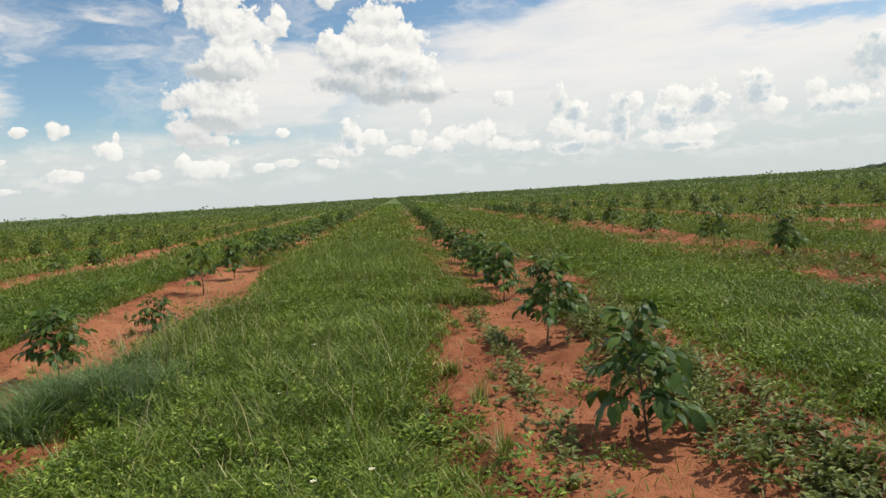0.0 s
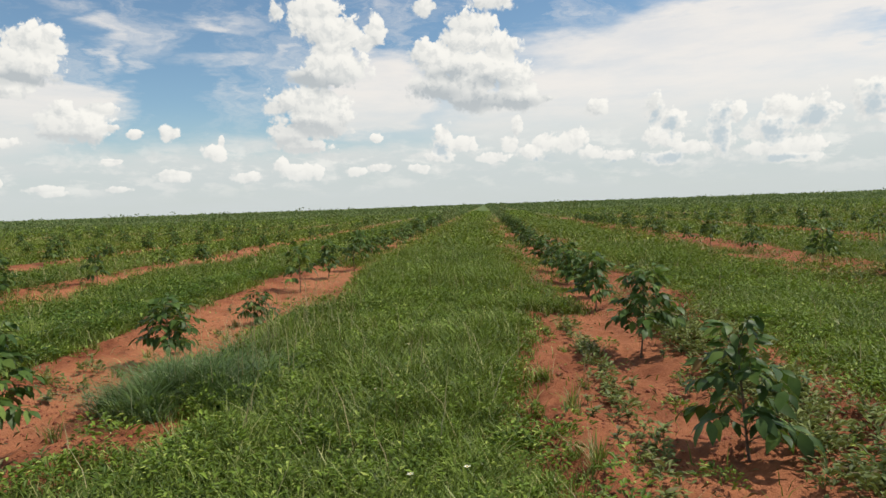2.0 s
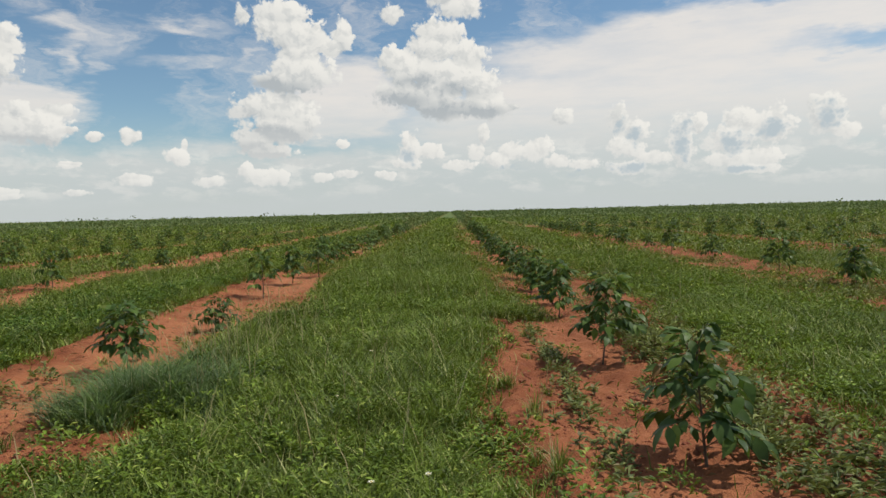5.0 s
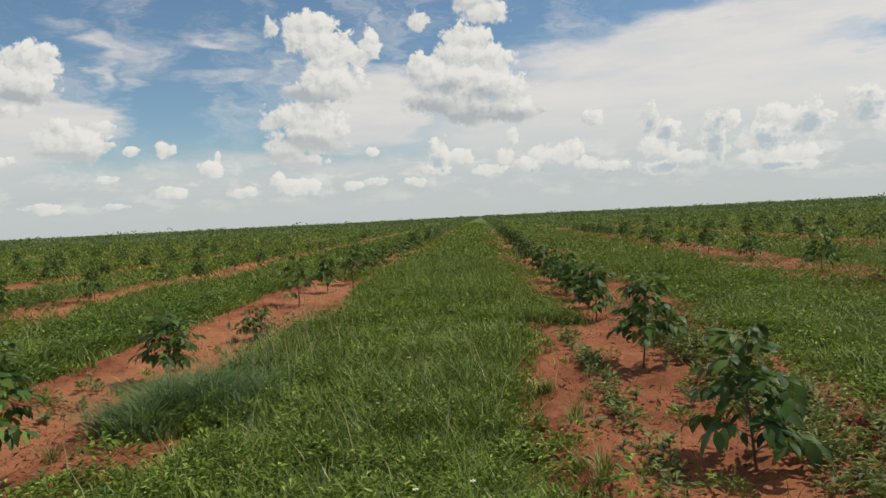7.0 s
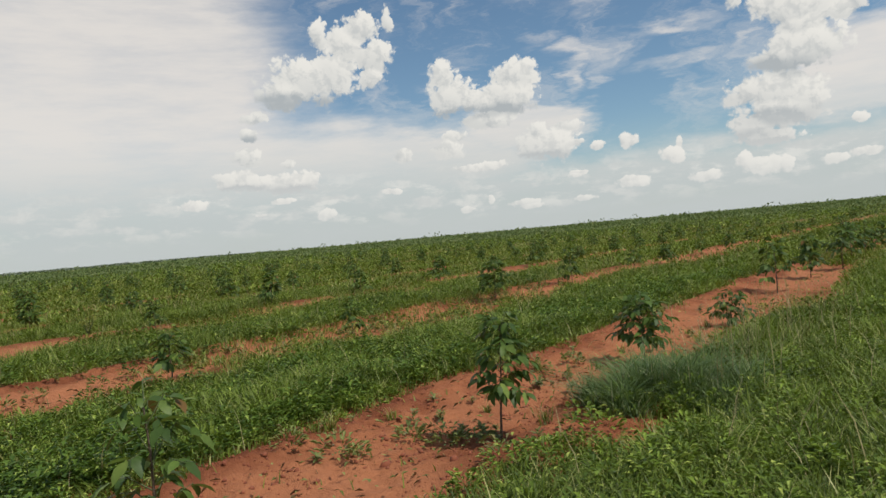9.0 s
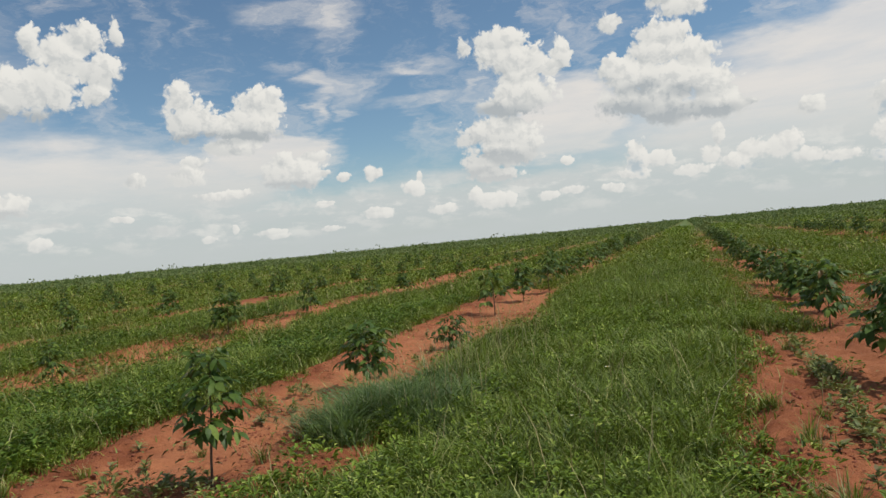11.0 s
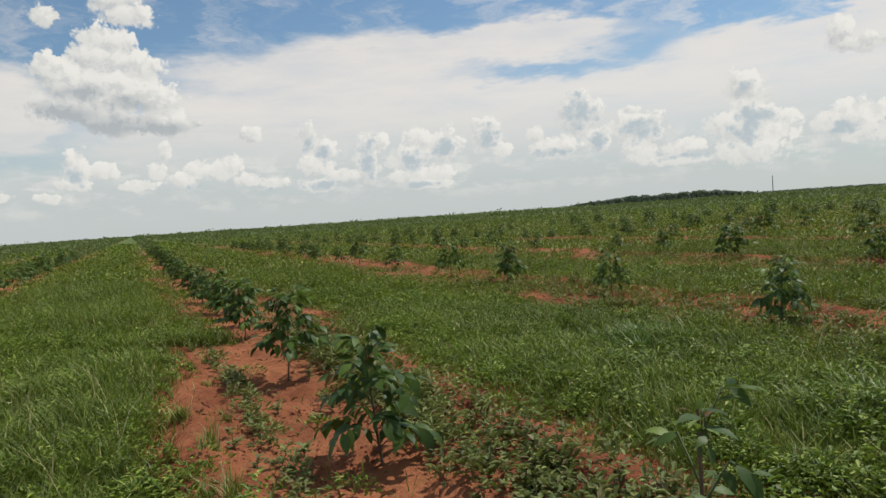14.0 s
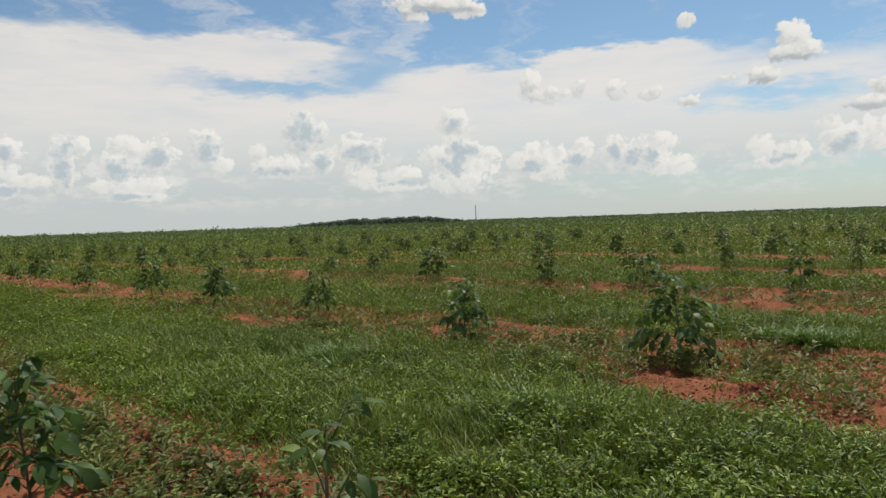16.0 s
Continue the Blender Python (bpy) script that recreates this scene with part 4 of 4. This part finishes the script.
def sapling_plain(seed, tall, wide, count):
    """A young tree further off, its leaves in one crown."""
    stem, shoots, young = sapling_plan(seed, tall, wide, count)
    thing = tagged(new("sapling"), "young tree with drooping dark green leaves in a planted row", "sapling", "planted saplings")
    part("stem", raw_mesh("stem", *tube(stem, 0.012, 0.004, 5), M_STEM), thing, "thin brown stem")
    poses = [m for _, ps in shoots for m in ps]
    part("crown", raw_mesh("crown", *stamp(poses, LEAF_V, LEAF_F), M_LEAF), thing)
    part("young_leaves", raw_mesh("young_leaves", *stamp(young, LEAF_V, LEAF_F), M_YOUNG), thing, "pale reddish young leaves")
    return thing


def stand(x, y, turn=0.0, size=1.0):
    z = float(height(np.array([x]), np.array([y]))[0])
    return Matrix.Translation((x, y, z)) @ Matrix.Rotation(turn, 4, "Z") @ Matrix.Diagonal((size, size, size, 1))


weeds_as_things()

# the saplings beside the standing point, each as it grows
NEAR = [(1.58, 4.32, 1, 0.95, 0.44, 27, 0.16, 0.98), (1.57, 7.32, 2, 1.02, 0.46, 36, 0.28, 0.95), (1.46, 1.25, 3, 1.26, 0.30, 9, 0.55, 0.58),
        (-3.60, 1.60, 9, 1.0, 0.38, 18, 0.25, 0.85), (-3.66, 7.36, 4, 0.80, 0.46, 34, 0.28, 0.9), (-3.52, 9.85, 5, 0.50, 0.42, 24, 0.15, 0.8),
        (-3.46, 4.26, 6, 1.05, 0.32, 26, 0.36, 0.85), (6.98, 5.55, 7, 0.90, 0.44, 30, 0.12, 0.95), (7.45, 2.85, 8, 1.0, 0.62, 36, 0.12, 1.0)]
for x, y, seed, tall, wide, count, low, leaf in NEAR:
    sapling_near(seed, tall, wide, count, low, leaf).matrix_basis = stand(x, y)

models = [sapling_plain(60 + i, 0.72 + 0.08 * (i * 3 % 5), 0.32 + 0.05 * (i % 4), 16 + 5 * (i * 2 % 4)) for i in range(12)]
FIXED = [(1.55, 10.2), (1.66, 11.7), (1.6, 12.9), (1.58, 14.2), (1.5, 16.2), (1.5, 18.3), (-3.9, 13.6), (-3.9, 16.2), (7.5, 9.3), (7.55, 12.8), (7.45, 15.6), (7.6, 20.0),
         (14.1, 3.4), (14.1, 6.5), (14.1, 9.0), (13.9, 12.6), (14.4, 15.6), (14.8, 18.2), (20.2, 3.7), (20.2, 6.9), (20.6, 10.2), (20.4, 13.6), (20.6, 17.3),
         (-8.7, 4.3), (-9.3, 7.9), (-9.8, 12.8), (-9.9, 16.5), (-16.1, 7.7), (-16.5, 11.3), (-16.2, 14.4)]
rest = random.Random(5)
spots = list(FIXED)
last = {}
for x, y in FIXED:
    k = int(row_at(np.array([x]))[0][0])
    last[k] = max(last.get(k, 0), y)
for k in range(-70, 71):
    y = last.get(k, -6.0 + rest.uniform(0, 2.9))
    while y < 330:
        y += (1.75 if k in (-1, 0) else 2.95) * rest.uniform(0.86, 1.14)
        x = row_x(k) + rest.uniform(-0.15, 0.15)
        if rest.random() < 0.06 or (abs(k) < 2 and -3 < y < 9):
            continue
        if -86 < math.degrees(math.atan2(x, y)) < 88 and math.hypot(x, y) > 6:
            spots.append((x, y))
spots.sort(key=lambda p: math.hypot(*p))
for i, (x, y) in enumerate(spots[:280]):
    k = int(row_at(np.array([x]))[0][0])
    size = rest.uniform(0.9, 1.15) if k in (-1, 0) else rest.uniform(0.78, 1.15)
    m = stand(x, y, rest.uniform(0, 6.28), size)
    if i < len(models):
        models[i].matrix_basis = m
    else:
        src = models[i % len(models)]
        ob = copy_thing(src, Matrix.Identity(4))
        ob.matrix_basis = m

far = np.array([p for p in spots[280:] if math.hypot(*p) < 330])
sets = []
for lo, hi, count, size in [(0, 110, 34, 0.20), (110, 200, 18, 0.32), (200, 340, 9, 0.5)]:
    d = np.hypot(far[:, 0], far[:, 1])
    p = far[(d >= lo) & (d < hi)]
    x = np.repeat(p[:, 0], count) + rng.normal(0, 0.22, len(p) * count)
    y = np.repeat(p[:, 1], count) + rng.normal(0, 0.22, len(p) * count)
    tall = np.repeat(rng.uniform(0.9, 1.75, len(p)) + 0.3 * rng.uniform(0, 1, len(p)) ** 4, count)
    z = tall * rng.uniform(0.12, 1.0, len(x))
    sets.append(clumps(x, y, z, size * rng.uniform(0.7, 1.2, len(x))))
# the rows by the path run on until they meet the horizon
p = np.array([(row_x(k) + rest.uniform(-0.4, 0.4), y) for k in range(-9, 10) for y in range(328, 1700, 7)])
x, y = np.repeat(p[:, 0], 5) + rng.normal(0, 0.5, 5 * len(p)), np.repeat(p[:, 1], 5) + rng.normal(0, 2.0, 5 * len(p))
sets.append(clumps(x, y, rng.uniform(0.2, 1.45, len(x)), rng.uniform(0.7, 1.2, len(x))))
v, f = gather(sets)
tagged(new("distant_saplings", raw_mesh("distant_saplings", v, f, M_FAR_HAZE)), "rows of young trees running to the horizon", "saplings", kind="stuff")


# ---- the tussock, dry stalks and flowers ----
def tussock(x0, y0, rx, ry, count, tall, mat, label, wide):
    """A broad tussock: many tufts that lean outwards from its middle."""
    thing = tagged(new("grass_tussock"), label, "grass tussock")
    for i in range(count):
        q, t = math.sqrt((i + 0.5) / count) * rng.uniform(0.75, 1.2), i * 2.4 + rng.uniform(-0.5, 0.5)
        cx, cy = x0 + rx * q * math.cos(t), y0 + ry * q * math.sin(t)
        n = 210
        x, y = rng.normal(cx, 0.07, n), rng.normal(cy, 0.07, n)
        h = tall * max(0.35, 1.05 - 0.5 * q * q) * rng.uniform(0.3, 1.15, n) * rng.uniform(0.6, 1.25)
        part("tuft", raw_mesh("tuft", *blades(x, y, h, wide * rng.uniform(0.7, 1.4, n), rng.uniform(0.3, 2.4, n)), mat), thing)
    return thing


tussock(-2.68, 6.0, 0.90, 1.1, 40, 0.34, M_TUFT, "dense blue-green grass tussock at the edge of the bare strip", 0.009)
tussock(5.3, 5.8, 0.6, 0.65, 10, 0.22, M_BROAD, "bright green tussock of broad shiny grass blades", 0.016)
tussock(4.7, 3.1, 0.55, 0.45, 7, 0.20, M_BROAD, "bright green tussock of broad shiny grass blades", 0.014)
tussock(8.9, 1.9, 0.6, 0.6, 7, 0.20, M_BROAD, "bright green tussock of broad shiny grass blades", 0.015)
n = 170
x, y = rng.normal(-2.6, 0.38, n), rng.uniform(5.6, 10.5, n)
sets = [blades(x, y, rng.uniform(0.35, 0.75, n), 0.006 + 0 * x, rng.uniform(0.1, 0.6, n))]
n = 70
x, y = rng.normal(-0.9, 0.5, n), rng.uniform(4.0, 8.5, n)
sets.append(blades(x, y, rng.uniform(0.3, 0.65, n), 0.007 + 0 * x, rng.uniform(0.2, 0.9, n)))
x, y = grassy(*scatter(1.3, 1.5, 26))
sets.append(blades(x, y, rng.uniform(0.25, 0.5, len(x)), 0.004 + 0.0006 * np.hypot(x, y), rng.uniform(0.1, 0.7, len(x))))
v, f = gather(sets)
tagged(new("dry_grass_stalks", raw_mesh("dry_grass_stalks", v, f, M_DRY)), "straw-coloured dry grass stalks", "grass", kind="stuff")


def grass_tuft(x, y, tall, count):
    """A small lone tuft, its blades and one dry stalk."""
    thing = tagged(new("grass_tuft"), "small lone grass tuft on bare red earth", "grass tuft", "tufts on the bare strips")
    thing.matrix_basis = Matrix.Identity(4)
    bx, by = rng.normal(x, 0.025, count), rng.normal(y, 0.025, count)
    part("tuft", raw_mesh("tuft", *blades(bx, by, tall * rng.uniform(0.4, 1.1, count), 0.007 * rng.uniform(0.7, 1.4, count), rng.uniform(0.2, 1.6, count)), M_GRASS), thing)
    part("dry_tuft", raw_mesh("dry_tuft", *blades(bx[:6], by[:6], tall * rng.uniform(0.7, 1.3, 6), 0.005 + 0 * bx[:6], rng.uniform(0.3, 1.6, 6)), M_DRY), thing, "straw-coloured dry blades")


spot_rng = random.Random(31)
for _ in range(26):
    grass_tuft(spot_rng.uniform(0.25, 1.2), spot_rng.uniform(2.6, 10.0), spot_rng.uniform(0.08, 0.2), 40)
for _ in range(14):
    grass_tuft(spot_rng.uniform(-4.9, -2.9), spot_rng.uniform(2.6, 11.0), spot_rng.uniform(0.08, 0.2), 40)
for _ in range(12):
    grass_tuft(spot_rng.uniform(6.0, 8.0), spot_rng.uniform(1.2, 10.0), spot_rng.uniform(0.1, 0.22), 40)

x, y = scatter(32, 1.0, 11)
keep = bare(x, y) > 0.35
x, y = x[keep], y[keep]
v, f = leaves(x, y, height(x, y) + 0.012, rng.uniform(0.02, 0.10, len(x)), 0.08, 0.07)
tagged(new("dry_litter", raw_mesh("dry_litter", v, f, M_LITTER)), "dry straw and leaf scraps on the bare earth", "litter", kind="stuff")


def flower(x, y, z, size):
    z0 = float(height(np.array([x]), np.array([y]))[0])
    thing = tagged(new("wild_flower"), "small cream wild flower standing in green grass", "flower", "wild flowers")
    thing.matrix_basis = Matrix.Translation((x, y, z0))
    part("stem", raw_mesh("stem", *tube([(0, 0, -0.02), (0.01, 0, z * 0.5), (0, 0.01, z)], 0.0018, 0.0012, 5), M_GREENSTEM), thing)
    for i in range(6):
        m = Matrix.Translation((0, 0.01, z)) @ Matrix.Rotation(i * math.pi / 3, 4, "Z") @ Matrix.Rotation(0.35, 4, "X") @ Matrix.Diagonal((size, size, size, 1))
        part("petal", petal_mesh, thing).matrix_local = m
    bm = bmesh.new()
    bmesh.ops.create_icosphere(bm, subdivisions=1, radius=size * 0.28)
    me = bpy.data.meshes.new("heart")
    bm.to_mesh(me), bm.free(), me.materials.append(M_HEART)
    part("heart", me, thing, "yellow heart").location = (0, 0.01, z + size * 0.1)


petal_mesh = raw_mesh("petal", LEAF_V, LEAF_F, M_PETAL)
for x, y, z, s in [(-0.2, 3.3, 0.33, 0.022), (-0.49, 3.27, 0.32, 0.022), (-0.86, 6.5, 0.32, 0.026), (-0.47, 3.1, 0.26, 0.018), (-0.95, 5.0, 0.28, 0.016)]:
    flower(x, y, z, s)


# ---- odd things among the rows ----
def pale_shrub(x, y, seed, size):
    r = random.Random(seed)
    thing = tagged(new("shrub"), "small pale yellow-green shrub growing among the grass", "shrub")
    thing.matrix_basis = stand(x, y, 0, size)
    poses = []
    for i in range(9):
        a = i * 2.4
        tip = Vector((math.cos(a) * 0.22, math.sin(a) * 0.22, r.uniform(0.35, 0.6)))
        part("branch", raw_mesh("branch", *tube([(0, 0, -0.02), tip * 0.5, tip], 0.006, 0.003, 5), M_GREENSTEM), thing)
        for _ in range(11):
            p = tip * r.uniform(0.45, 1.05) + Vector((r.uniform(-1, 1), r.uniform(-1, 1), r.uniform(-1, 1))) * 0.06
            d = Vector((r.uniform(-1, 1), r.uniform(-1, 1), r.uniform(-0.4, 0.8)))
            s = r.uniform(0.07, 0.12)
            poses.append(Matrix.Translation(p) @ d.to_track_quat("Y", "Z").to_matrix().to_4x4() @ Matrix.Diagonal((s, s, s, 1)))
    part("foliage", raw_mesh("foliage", *stamp(poses, LEAF_V, LEAF_F), M_PALE), thing)


pale_shrub(-17.0, 17.2, 301, 1.1)
pale_shrub(-16.6, 6.4, 302, 0.9)
pale_shrub(39.0, 34.0, 303, 1.5)
stick = tagged(new("stick"), "pale dry stick lying on the red earth", "stick")
stick.matrix_basis = stand(-13.9, 9.6, 0.7)
part("shaft", raw_mesh("shaft", *tube([(-0.25, 0, 0.03), (0, 0.02, 0.035), (0.28, -0.01, 0.03)], 0.018, 0.012, 6), M_PALEWOOD), stick)
part("twig", raw_mesh("twig", *tube([(0.05, 0.02, 0.035), (0.14, 0.12, 0.06)], 0.009, 0.005, 5), M_PALEWOOD), stick)


# ---- the distance: pole, wood on the rise, low country beyond ----
def far_place(azimuth, dist):
    return dist * math.sin(radians(azimuth)), dist * math.cos(radians(azimuth))


px, py = far_place(50.4, 340)
pole = tagged(new("utility_pole"), "tall thin grey pole standing alone at the field's far edge", "pole")
pole.matrix_basis = Matrix.Translation((px, py, 0))
part("shaft", raw_mesh("shaft", *tube([(0, 0, -0.5), (0, 0, 5), (0, 0, 9.2)], 0.2, 0.13, 8), M_POLE), pole)
part("cap", raw_mesh("cap", *tube([(0, 0, 9.2), (0, 0, 9.35)], 0.17, 0.17, 8), M_POLE), pole)


def woods(name, label, a0, a1, dist, top, count, size, taper=True):
    """A far wood: many leafy clumps crowded along a belt."""
    a = rng.uniform(a0, a1, count)
    s = (a - a0) / (a1 - a0)
    prof = np.clip(np.minimum(s / 0.35, (1 - s) / 0.25), 0, 1) ** 0.6 if taper else np.ones(count)
    crown = top * prof * (0.75 + 0.4 * wave(a * 3.1, a * 0, 61))
    z = crown * rng.uniform(0.0, 1.0, count) ** 0.8
    d = dist + rng.uniform(-15, 15, count)
    v, f = clumps(d * np.sin(np.radians(a)), d * np.cos(np.radians(a)), z, size * rng.uniform(0.6, 1.3, count))
    return tagged(new(name, raw_mesh(name, v, f, M_WOODS_HAZE)), label, "woods", kind="stuff")


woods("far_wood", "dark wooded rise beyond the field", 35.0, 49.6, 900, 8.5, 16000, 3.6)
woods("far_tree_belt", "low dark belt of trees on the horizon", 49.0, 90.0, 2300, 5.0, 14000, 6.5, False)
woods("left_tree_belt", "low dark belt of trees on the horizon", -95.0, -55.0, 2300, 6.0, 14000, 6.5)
